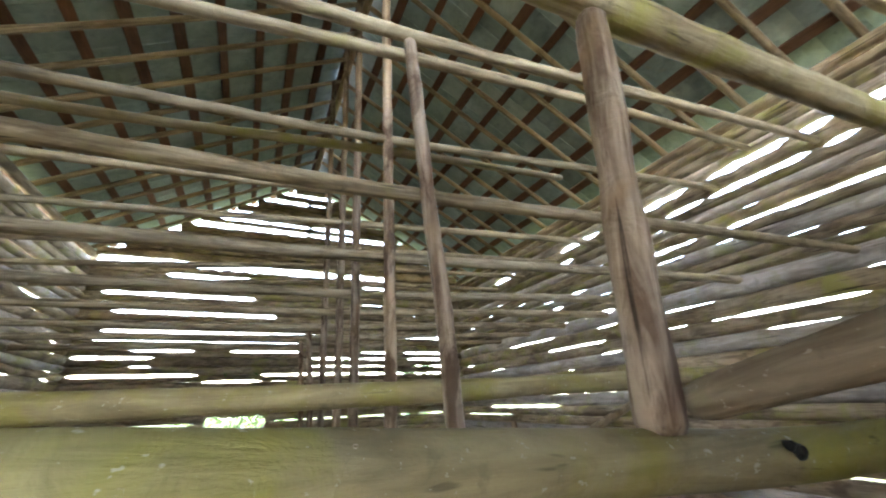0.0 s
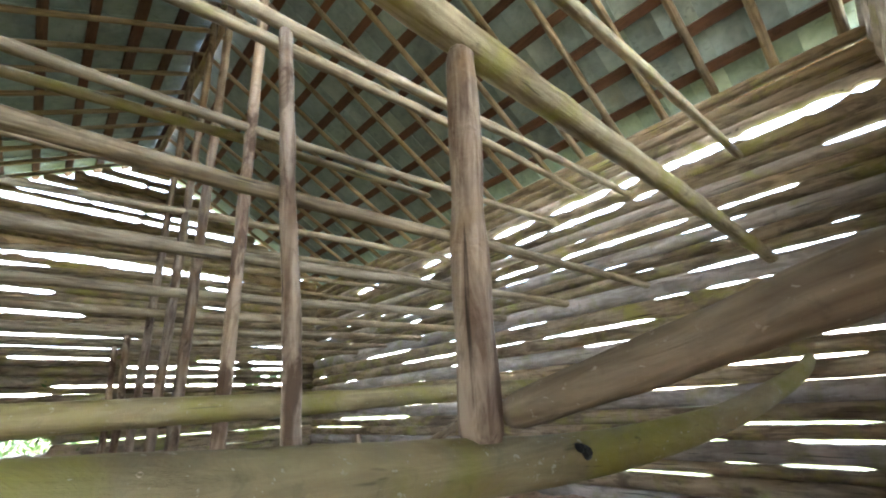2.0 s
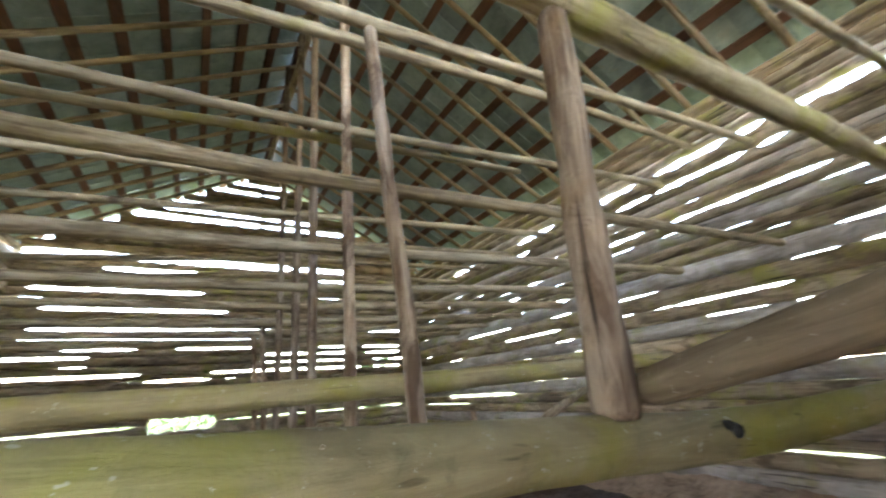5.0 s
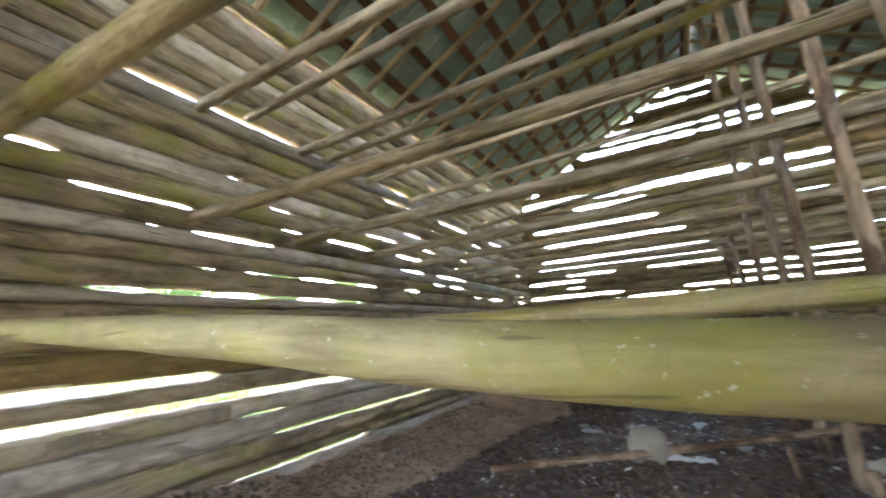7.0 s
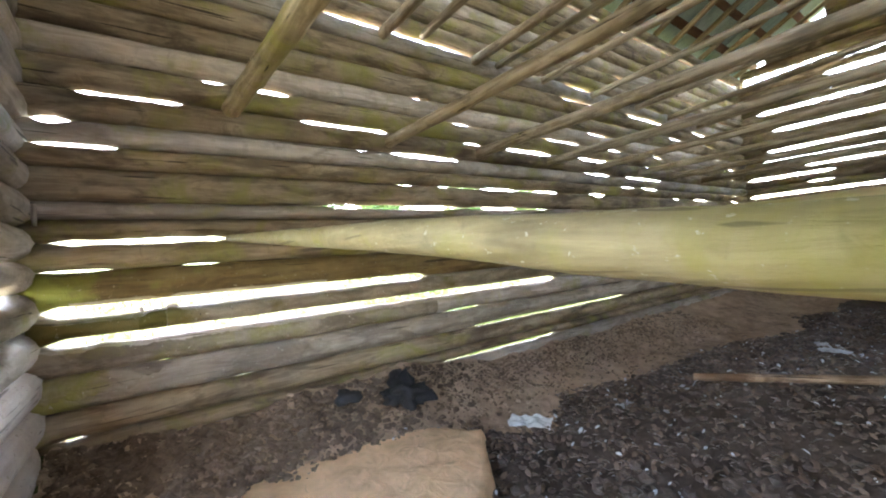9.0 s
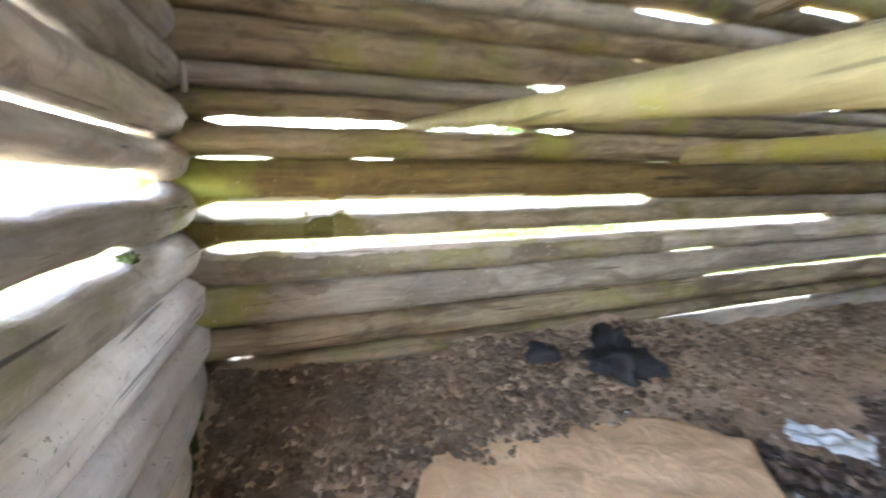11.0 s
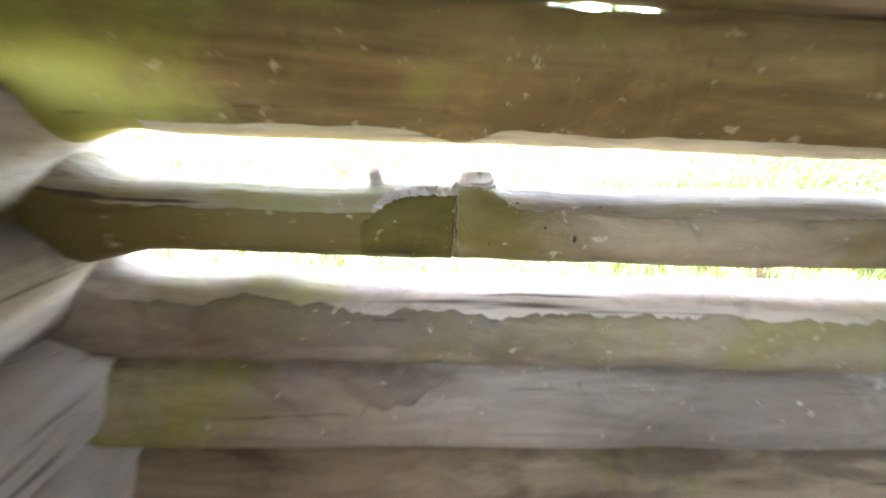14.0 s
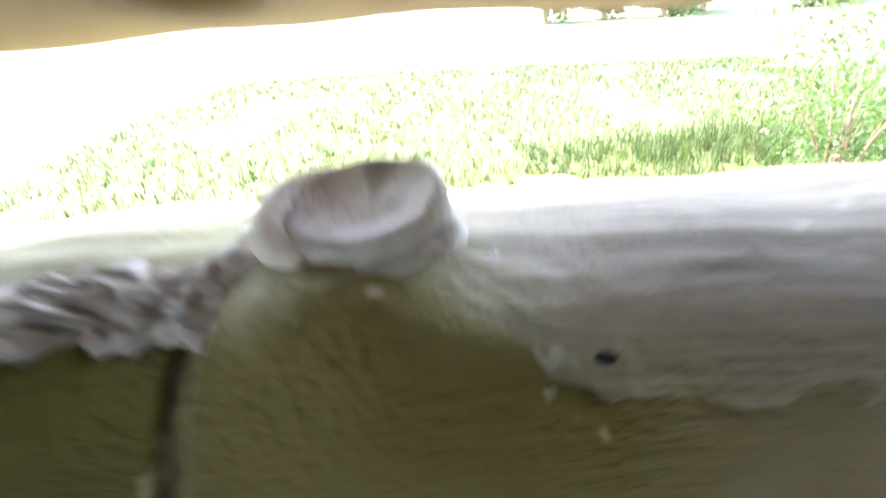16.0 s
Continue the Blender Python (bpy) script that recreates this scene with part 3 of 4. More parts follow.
# ---- bents: posts and tier poles ----
PY = [1.2, 2.4, 3.42, 4.5, 5.42, 6.5, 7.5, 8.6]
for k, y in enumerate(PY):
    x = 4.0 + 0.03 * n1(k * 3.3, 5)
    top = 2.16 if k == 0 else 3.24 if k == 1 else 2.3 if k > 5 else RIDGE - 0.16
    base = ground_z(x, y) - 0.05 if k else -0.3
    lean = 0.1 * (top - 1.05) / 1.1 if k < 2 else 0.1
    if k == 0:
        pole("post", [(4.0, 1.27, 1.02), (3.995, 1.265, 1.4), (4.01, 1.255, 1.8), (4.02, 1.25, 2.31)], [0.058, 0.055, 0.052, 0.05], M_POST, 60, "upright pole post with peeling bark standing on a log", "post", group="ridge posts", step=0.04, rough=0.1)
    else:
        pole("post", [(x + 0.01, y, base), (x, y, 1.05), (x - lean * 0.5, y, (top + 1.05) / 2), (x - lean, y, top)], [0.05, 0.045, 0.042, 0.04],
             M_POST, 60 + k, "upright pole post with peeling bark in the ridge line", "post", group="ridge posts", step=0.07, rough=0.09)
    label = "long round tier pole laid across the barn"
    tiers = [(2.14, 2.36, 2.27) if k == 0 else (2.04, 2.21 - 0.03 * min(k - 1, 2), 2.28)]
    tiers.append((2.99, 3.22, 3.42) if k == 0 else (2.97, 3.3 if k == 1 else 3.16 + 0.03 * k, 3.46))
    for i, (zl, zm, zr) in enumerate(tiers):
        yy = y + (0.075 if i % 2 == 0 and k else 0.04 if k == 0 else 0.0)
        yl, yr = y - 0.2 + 0.1 * n1(k, i), y - 0.14 + 0.1 * n1(k, i + 9)
        if zm < EAVES:
            pts = [(-0.06, yl, zl), (2.0, (yl + yy) / 2 + 0.02, (zl + zm) / 2), (4.0, yy, zm), (6.1, (yy + yr) / 2, (zm + zr) / 2 + 0.01), (W + 0.05, yr, zr)]
        else:
            half = (W / 2) * (RIDGE - zm) / (RIDGE - EAVES)
            pts = [(W / 2 - half, yl, zm), (4.0, yy, zm), (W / 2 + half, yr, zm)]
        r = 0.062 if k == 0 and i == 0 else 0.045 + 0.008 * n1(k * 2.1, i + 3)
        pole("tier_pole", pts, [r * (1.0 + 0.12 * math.sin(j + k)) for j in range(len(pts))], M_MOSSY_POLE if k == 0 else M_POLE, 90 + 7 * k + i, label, "pole", group="tier poles", step=0.1, rough=0.08)

# ---- loose poles over the tiers ----
pole("tier_pole", [(0.0, 2.62, 3.05), (2.0, 2.66, 3.22), (4.0, 2.7, 3.44), (6.0, 2.74, 3.62), (W + 0.02, 2.8, 3.72)], [0.04, 0.045, 0.045, 0.04, 0.036], M_POLE, 171, "long round tier pole laid across the barn", "pole", group="tier poles", step=0.1, rough=0.08)
pole("tier_pole", [(0.0, 3.55, 2.98), (2.0, 3.6, 3.06), (4.0, 3.56, 3.2), (6.0, 3.62, 3.36)], [0.034, 0.038, 0.04, 0.032], M_MOSSY_POLE, 173, "thin mossy pole lying beside a tier pole", "pole", group="tier poles", step=0.1, rough=0.08)

# ---- logs lying across and leaning ----
pole("cross_log", [(-0.06, 0.94, 1.272), (1.9, 1.12, 1.125), (2.5, 1.178, 1.065), (3.0, 1.225, 1.022), (3.5, 1.268, 0.992), (4.0, 1.285, 0.962), (4.5, 1.2, 0.95), (4.95, 0.97, 1.02), (5.35, 0.8, 1.14), (5.55, 0.75, 1.22)],
     [0.02, 0.056, 0.065, 0.07, 0.071, 0.07, 0.064, 0.046, 0.033, 0.02], M_MOSSY, 7, "thick peeled olive log lying across, thin end curving up", "log", sides=22, step=0.04, rough=0.03)
pole("cross_log", [(-0.06, 2.75, 1.15), (2.2, 2.85, 1.143), (4.2, 2.85, 1.165), (5.8, 2.85, 1.21), (6.75, 2.85, 1.25)], [0.06, 0.066, 0.063, 0.058, 0.055], M_MOSSY, 9, "peeled round log lying level across the barn", "log", sides=16, step=0.07, rough=0.04)
pole("leaning_log", [(4.09, 1.24, 1.085), (4.08, 0.8, 1.19), (4.06, 0.42, 1.285), (4.05, -0.1, 1.41)], [0.048, 0.053, 0.056, 0.06], M_LEAN, 17, "brown log leaning from the cross log up to the wall", "log", sides=18, step=0.05, rough=0.04)
pole("low_rail", [(1.75, 3.42, 0.12), (3.0, 4.4, 0.1), (4.35, 5.4, 0.11)], [0.026, 0.03, 0.03], M_POST, 21, "thin pole lying low over the litter", "pole", step=0.1)

# ---- the knotty log seen close by ----
knotty, knotty_surface = SURFACES[0.71]


def onto_log(ob):
    """Makes a world-space mesh a part of the knotty log."""
    ob.parent = knotty
    ob.matrix_parent_inverse = knotty.matrix_basis.inverted()
    return ob


def stub(name, centre, way, r0, r1, depth, material, seed, lip=0.0):
    """A cut branch stub: a short collar with a flat, slightly dished face at centre."""
    w = Vector(way).normalized()
    turn = w.to_track_quat("Z", "Y").to_matrix().to_4x4()
    m = Matrix.Translation(centre) @ turn
    rings = []
    for d, r in ((-depth, r0 * 1.35), (-depth * 0.55, r0 * 1.12), (-depth * 0.2, r1 * 1.08), (0.0, r1 * 1.02 + lip), (0.0015, r1 * 0.93), (-0.001, r1 * 0.8), (-0.002, r1 * 0.3)):
        ring = []
        for j in range(22):
            a = 2 * math.pi * j / 22
            k = 1 + 0.10 * noise.noise(Vector((math.cos(a) * 1.4 + seed, math.sin(a) * 1.4, d * 30)))
            ring.append(m @ Vector((math.cos(a) * r * k, math.sin(a) * r * k, d + 0.0015 * noise.noise(Vector((a * 3, seed, r * 90))))))
        rings.append(ring)
    v, f = tube(rings)
    return link_mesh(name, v, f, material)


def log_point(s, a, off, key=0.71):
    """A point off a wall log's surface: s along it, a degrees up from its inner side."""
    log, surface = SURFACES[key]
    return log.matrix_basis @ surface(s, radians(180 - a), off)


onto_log(stub("cut_knot", (-0.055, 0.606, 0.8655), (0.25, -0.08, 0.96), 0.0245, 0.0235, 0.026, M_TORN, 3, 0.001))
onto_log(stub("twig_stub", log_point(0.443, 82, 0.021), (0.2, -0.3, 1.0), 0.0105, 0.0095, 0.027, M_TORN, 5, 0.002))


def skin(name, s0, s1, lo, hi, off, n, m, material, key=0.71):
    """A sheet over the log from s0 to s1, between the angles lo(s) and hi(s), standing off(s, a) from its surface."""
    log, surface = SURFACES[key]
    v = []
    for i in range(n + 1):
        s = s0 + (s1 - s0) * i / n
        for j in range(m + 1):
            a = lo(s) + (hi(s) - lo(s)) * j / m
            rim = min(i, n - i, j, m - j)
            v.append(surface(s, radians(180 - a), -0.004 if rim == 0 else off(s, a)))
    f = [(i * (m + 1) + j, (i + 1) * (m + 1) + j, (i + 1) * (m + 1) + j + 1, i * (m + 1) + j + 1) for i in range(n) for j in range(m)]
    return link_mesh(name, v, f, material, log)


def ease(x, a, b):
    t = min(1.0, max(0.0, (x - a) / (b - a)))
    return t * t * (3 - 2 * t)


def bark_top(s):
    """Upper edge of the bark left on the plate beside the knot."""
    return 53 - 4200 * (s - 0.535) ** 2 * (1 if s < 0.535 else 0.4) + 5 * n1(s * 60, 4) + 4 * n1(s * 170, 6)


def shaded_stain_top(s):
    """Upper edge of the olive inner bark under and beyond the knot, part stain, part painted shade."""
    return 62 - 24 * ease(s, 0.622, 0.668) - 6 * ease(s, 0.75, 1.0) + 10 * ease(s, 1.0, 1.6) + 4 * n1(s * 40, 14) + 4 * n1(s * 120, 16) + 2 * n1(s * 300, 17)


def ripple(s, a, seed):
    return abs(noise.noise(Vector((s * 55, a * 0.13, seed)))) + 0.5 * abs(noise.noise(Vector((s * 130, a * 0.3, seed + 4))))


def uneven(s, a, seed):
    return noise.noise(Vector((s * 22, a * 0.045, seed))) + 0.45 * noise.noise(Vector((s * 70, a * 0.14, seed + 4)))


skin("old_bark_plate", 0.43, 0.568, lambda s: -75.0, bark_top, lambda s, a: 0.0022 + 0.0022 * uneven(s, a, 2), 80, 36, M_BARK)
# stained bark that also carries the darkness of the less lit lower front
skin("inner_bark", 0.5695, 4.3, lambda s: -75.0, shaded_stain_top, lambda s, a: 0.0011 + 0.0009 * uneven(s, a, 5), 900, 20, M_INNER)
skin("inner_bark", -0.05, 0.452, lambda s: -75.0, lambda s: 27 + 5 * n1(s * 14, 61) + 3 * n1(s * 60, 62), lambda s, a: 0.001 + 0.0009 * uneven(s, a, 6), 110, 18, M_INNER)


def bark_crack():
    """A dark ragged crack between the plate of old bark and the wood beside it."""
    v = []
    for j in range(61):
        a = 50 - 125 * j / 60
        mid = 0.5695 + 0.004 * n1(a * 0.06, 66) + 0.0028 * n1(a * 0.31, 67)
        w = 0.0006 + 0.0006 * n1(a * 0.25, 68)
        v += [log_point(mid - w, a, 0.0026), log_point(mid + w, a, 0.0026)]
    ob = link_mesh("bark_crack", v, [(2 * j, 2 * j + 1, 2 * j + 3, 2 * j + 2) for j in range(60)], M_CRACK)
    return onto_log(ob)


bark_crack()


def torn(s, a):
    """The lifted, ragged edge of the plate."""
    t = (a - bark_top(s) + 3) / 30
    body = ease(t, 0.0, 0.12) * (1 - ease(t, 0.35, 1.0)) * ease(s, 0.44, 0.47) * (1 - ease(s, 0.565, 0.578))
    return -0.0012 + body * (0.0008 + 0.0105 * ripple(s * 1.3, a * 1.8, 9))


skin("torn_bark_edge", 0.435, 0.582, lambda s: bark_top(s) - 4, lambda s: bark_top(s) + 30, torn, 110, 34, M_TORN)


def callus(s, a):
    """Wrinkled rolls of grown-over wood round the knot."""
    d = math.hypot((s - 0.606) / 0.034, (a - 74) / 27)
    ring = math.exp(-((d - 1.05) / 0.22) ** 2)
    tail = math.exp(-((s - 0.562) / 0.026) ** 2 - ((a - 66) / 10) ** 2)
    return -0.003 + 0.0036 * ring * ease(a, 54, 70) * (0.45 + 1.1 * ripple(s, a, 21)) + 0.0075 * tail * (0.2 + ripple(s * 0.6, a * 1.6, 23))


skin("knot_callus", 0.53, 0.67, lambda s: 38.0, lambda s: 112.0, callus, 80, 50, M_TORN)


def worm_hole(s, a, w, d):
    """A dark oval hole, drawn as a shallow dish on the log."""
    v = [log_point(s, a, 0.0022)]
    for j in range(10):
        t = 2 * math.pi * j / 10
        v.append(log_point(s + w * math.cos(t), a + d * math.sin(t), 0.0028))
    ob = link_mesh("worm_hole", v, [(0, 1 + j, 1 + (j + 1) % 10) for j in range(10)], M_BLACK)
    return onto_log(ob)


for s, a, w, d in ((0.661, 43, 0.0028, 1.3), (0.70, 10, 0.002, 2.0), (0.745, 0, 0.0025, 3.0), (0.62, -10, 0.0016, 2.0), (0.785, 42, 0.002, 1.5), (0.53, -15, 0.002, 2.0)):
    worm_hole(s, a, w, d)

# lips of healed wood round the cut face
def face_lip(a0, a1, r, thick, lift, seed, material):
    turn = Vector((0.25, -0.08, 0.96)).to_track_quat("Z", "Y").to_matrix().to_4x4()
    m = Matrix.Translation((-0.055, 0.606, 0.8655)) @ turn
    east = (turn.inverted() @ Vector((0, 1, 0))).to_2d().normalized()
    points = []
    for i in range(13):
        t = radians(a0 + (a1 - a0) * i / 12)
        x, y = east.x * math.cos(t) + east.y * math.sin(t), east.y * math.cos(t) - east.x * math.sin(t)
        k = r * (1 + 0.06 * n1(i * 0.6, seed))
        points.append(m @ Vector((x * k, y * k, lift)))
    v, f = pole_mesh(points, [thick * (0.35 + 0.65 * math.sin(math.pi * (i + 0.5) / 13)) for i in range(13)], seed, 9, 0.0025, 0.18, 0.0)
    return onto_log(link_mesh("callus_lip", v, f, material))


face_lip(120, 245, 0.026, 0.0075, -0.003, 81, M_TORN)
face_lip(20, 130, 0.027, 0.003, -0.006, 83, M_TORN)
face_lip(150, 215, 0.036, 0.005, -0.011, 85, M_TORN)

# ---- bark on the other logs by the corner ----
UPPER = [key for key in SURFACES if 0.8 < key < 1.0][0]
LOWER = [key for key in SURFACES if 0.5 < key < 0.6][0]
FIFTH = [key for key in SURFACES if 0.3 < key < 0.4][0]


def strip_top(s):
    """Upper edge of the peeled strip, painted as lit, under the upper log, with its notch."""
    return -42 - 34 * math.exp(-((s - 0.575) / 0.045) ** 2) - 12 * ease(s, 0.2, 0.0) + 7 * n1(s * 9, 3) + 2 * n1(s * 40, 5)


# bare wood up to the bark edge, paler for light off the grass
skin("peeled_strip", 0.12, 1.6, lambda s: -125.0, strip_top, lambda s, a: 0.0010 + 0.0006 * uneven(s, a, 8), 240, 12, M_PEELED, UPPER)


def fringe(s):
    """Ragged upper edge of the grey bark left on the log under the knotty one."""
    return 38 + 9 * n1(s * 11, 31) + 7 * n1(s * 37, 32) + 4 * n1(s * 110, 33) + 16 * math.exp(-((s - 0.24) / 0.05) ** 2)


def flap(s):
    """Lower edge of the torn bark hanging on the log beneath, drawn up towards its end."""
    return -12 + 26 * n1(s * 9, 35) + 12 * n1(s * 31, 36) + 95 * ease(s, 0.3, 0.75)


skin("bark_sheet", -0.06, 2.6, lambda s: -80.0, fringe, lambda s, a: 0.002 + 0.0022 * uneven(s, a, 12), 400, 18, M_GREYBARK, LOWER)
skin("bark_sheet", -0.06, 0.75, flap, lambda s: 88.0, lambda s, a: 0.0015 + 0.006 * abs(uneven(s, a, 14)), 160, 22, M_FIFTH, FIFTH)

# ---- knot and scars of the big cross log ----
cross = [o for o in bpy.data.objects if o.name == "cross_log"][0]
for kind, c, way, r, finish in (("knot", (4.33, 1.168, 0.968), (-0.2, -0.95, 0.25), 0.016, M_BLACK), ("knot", (4.30, 1.172, 0.985), (-0.2, -0.85, 0.5), 0.011, M_BLACK),
                              ("knot", (2.986, 1.156, 1.028), (0.05, -1, 0.07), 0.006, M_KNOT), ("knot", (3.262, 1.196, 1.052), (0.12, -0.75, 0.65), 0.005, M_KNOT)):
    ob = stub(kind, c, way, r, r * 0.75, 0.012, finish, r * 100)
    ob.parent = cross
    ob.matrix_parent_inverse = cross.matrix_basis.inverted()


# ---- things on the floor ----
def lump(name, size, seed, material, label, category, at, turn=0.0, rough=0.3, cuts=3, squash=1.0, tilt=0.0):
    bm = bmesh.new()
    bmesh.ops.create_icosphere(bm, subdivisions=cuts, radius=1.0)
    for v in bm.verts:
        p = v.co.copy()
        k = 1 + rough * noise.noise(p * 1.4 + Vector((seed, 0, 0))) + rough * 0.4 * noise.noise(p * 4 + Vector((0, seed, 0)))
        for ax in range(3):
            p[ax] = math.copysign(abs(p[ax]) ** squash, p[ax])
        v.co = Vector((p.x * size[0], p.y * size[1], p.z * size[2])) * k
    me = bpy.data.meshes.new(name)
    bm.to_mesh(me)
    bm.free()
    me.materials.append(material)
    me.polygons.foreach_set("use_smooth", [True] * len(me.polygons))
    ob = new(name, me)
    ob.matrix_basis = pose(*at, tilt, 0, turn)
    return tagged(ob, label, category)


# clay slab: a broad crumbling block of orange clay
def clay_slab():
    ring = [(0.12, 1.30), (0.35, 1.75), (0.62, 2.15), (0.84, 2.30), (1.02, 2.16), (1.32, 1.95), (1.5, 1.7), (1.2, 1.1), (0.75, 0.72), (0.4, 0.85)]
    cx, cy = 0.8, 1.5
    rings = []
    n = 60
    for lvl, (scale, z) in enumerate(((1.06, -0.38), (1.03, -0.28), (1.0, -0.19), (0.975, -0.165), (0.9, -0.155), (0.7, -0.145), (0.45, -0.14), (0.2, -0.14), (0.03, -0.14))):
        pts = []
        for i in range(n):
            u = i / n * len(ring)
            a, b = ring[int(u)], ring[(int(u) + 1) % len(ring)]
            w = u - int(u)
            x, y = a[0] * (1 - w) + b[0] * w, a[1] * (1 - w) + b[1] * w
            k = scale * (1 + 0.03 * noise.noise(Vector((i * 0.45, lvl * 0.3, 2))) * (1 if lvl < 6 else 0))
            px_, py_ = cx + (x - cx) * k, cy + (y - cy) * k
            pts.append(Vector((px_, py_, z + 0.02 * noise.noise(Vector((px_ * 5, py_ * 5, 1))) + 0.012 * noise.noise(Vector((px_ * 16, py_ * 16, 5))))))
        rings.append(pts)
    v, f = tube(rings)
    ob = link_mesh("clay_block", v, f, M_CLAY)
    return tagged(ob, "broad crumbling block of orange clay on the floor", "clay block")


clay_slab()
# messy black tangle by the wall, and a smaller black lump
lump("charred_lump", (0.17, 0.13, 0.10), 4, M_BLACK, "black tangled lump beside the orange clay", "lump", (0.22, 2.02, ground_z(0.22, 2.02) + 0.04), 20, 1.5, 4)
lump("charred_lump", (0.10, 0.07, 0.05), 9, M_BLACK, "small black lump on the earth bank", "lump", (0.14, 1.62, ground_z(0.14, 1.62) + 0.025), 60, 0.8)
lump("moss_clump", (0.032, 0.03, 0.014), 6, M_GREEN_MOSS, "dark green moss clump on a log by the corner", "moss", (0.5, -0.085, 0.778), 0, 0.9, 4)
lump("stone", (0.13, 0.10, 0.13), 2, M_STONE, "pale angular block of stone standing on the litter", "stone", (2.72, 4.25, 0.14), 15, 0.25, 2, 0.45, 14)


def sheet(name, at, w, d, seed, material, label, category, crumple=0.05, turn=0.0):
    n = 14
    v, f = [], []
    for layer in (0.0, -0.004):
        for i in range(n + 1):
            for j in range(n + 1):
                x, y = (i / n - 0.5) * w, (j / n - 0.5) * d
                r = 1 + 0.25 * noise.noise(Vector((math.atan2(y, x) * 1.1, seed, 0)))
                z = crumple * (noise.noise(Vector((x * 4 / w, y * 4 / d, seed))) + 0.5 * noise.noise(Vector((x * 9 / w, y * 9 / d, seed))))
                v.append((x * r, y * r, z + layer + crumple * 0.8))
    k = (n + 1) ** 2
    for i in range(n):
        for j in range(n):
            q = i * (n + 1) + j
            f += [(q, q + n + 1, q + n + 2, q + 1), (k + q + 1, k + q + n + 2, k + q + n + 1, k + q)]
    ob = link_mesh(name, v, f, material)
    ob.matrix_basis = pose(*at, 0, 0, turn)
    return tagged(ob, label, category)


def rest(x, y):
    return ground_z(x, y)


sheet("plastic_scrap", (0.93, 2.68, rest(0.93, 2.68) + 0.01), 0.3, 0.2, 3, M_TARP, "crumpled bluish-white plastic scrap on the litter", "plastic scrap", 0.04, 35)
sheet("plastic_scrap", (1.25, 3.4, rest(1.25, 3.4) + 0.01), 0.16, 0.07, 7, M_SHINY, "thin pale plastic scrap on dark litter", "plastic scrap", 0.03, 80)
sheet("plastic_tarp", (4.75, 4.95, rest(4.75, 4.95) + 0.02), 1.25, 1.0, 5, M_TARP, "crumpled bluish-white plastic tarp spread over the floor", "plastic tarp", 0.07, 20)
for i, (x, y) in enumerate(((2.1, 5.4), (2.5, 5.8), (3.1, 5.6), (1.9, 6.0), (3.3, 4.9), (2.95, 4.3))):
    sheet("plastic_scrap", (x, y, rest(x, y) + 0.015), 0.22 + 0.03 * i, 0.10, 20 + i, M_SHINY, "thin pale plastic scrap on dark litter", "plastic scrap", 0.03, 37 * i)
pole("stump", [(4.0, 4.05, -0.25), (3.98, 4.06, -0.05), (3.95, 4.08, 0.12)], [0.06, 0.05, 0.045], M_POST, 44, "short broken stump of a post in the litter", "stump", step=0.04, rough=0.12)
for p in (((3.62, 3.9, -0.22), (3.66, 4.6, 0.1)), ((4.5, 4.6, -0.2), (4.42, 4.95, 0.75)), ((5.0, 3.2, -0.3), (4.9, 3.3, 0.95))):
    pole("prop_stick", list(p), [0.028, 0.022], M_POST, 46 + p[0][0], "thin stick propped up under the cross poles", "stick", step=0.08)
pole("low_pole", [(5.4, 3.6, 0.45), (6.1, 3.9, 0.75), (7.2, 4.3, 1.0)], [0.04, 0.045, 0.04], M_POLE, 49, "crooked pole leaning low behind the cross log", "pole", step=0.08)


# litter flakes and clods
def flakes(name, count, seed, spot, size, material, label, lift=0.0):
    r = random.Random(seed)
    v, f = [], []
    while count:
        x, y = spot(r)
        if not (0.05 < x < W - 0.05 and 0.05 < y < L - 0.05):
            continue
        count -= 1
        z = ground_z(x, y) + 0.004 + lift * r.random()
        a, w = r.uniform(0, 6.28), r.uniform(*size)
        k = len(v)
        m = Matrix.Translation((x, y, z)) @ Euler((r.uniform(-0.7, 0.7), r.uniform(-0.7, 0.7), a)).to_matrix().to_4x4()
        bend = r.uniform(0.1, 0.35) * w
        for p in ((-w, 0, 0), (-w * 0.3, -w * 0.45, bend), (w * 0.5, -w * 0.35, bend * 0.6), (w, 0, 0), (w * 0.45, w * 0.4, bend * 0.8), (-w * 0.35, w * 0.45, bend), (0, 0, bend * 1.8)):
            v.append(m @ Vector(p))
        for i in range(6):
            f.append((k + i, k + (i + 1) % 6, k + 6))
    return tagged(link_mesh(name, v, f, material), label, "litter", "", "stuff")


def dark_spot(r):
    while True:
        x, y = r.uniform(0.4, 6.5), 0.7 + 8.5 * r.random() ** 1.5
        if in_litter(x, y):
            return x, y


def bank_spot(r):
    return abs(r.gauss(0, 0.35)), 7.0 * r.random() ** 1.4


flakes("leaf_litter", 20000, 31, dark_spot, (0.012, 0.036), M_LEAFBIT, "dry dark leaf litter strewn over the floor", 0.03)
flakes("pale_litter", 1100, 33, dark_spot, (0.012, 0.03), M_SHINY, "small pale shiny scraps strewn over the litter", 0.04)
flakes("bank_litter", 5500, 35, bank_spot, (0.008, 0.026), M_BROWNBIT, "crumbled dark bark and dirt along the wall", 0.02)


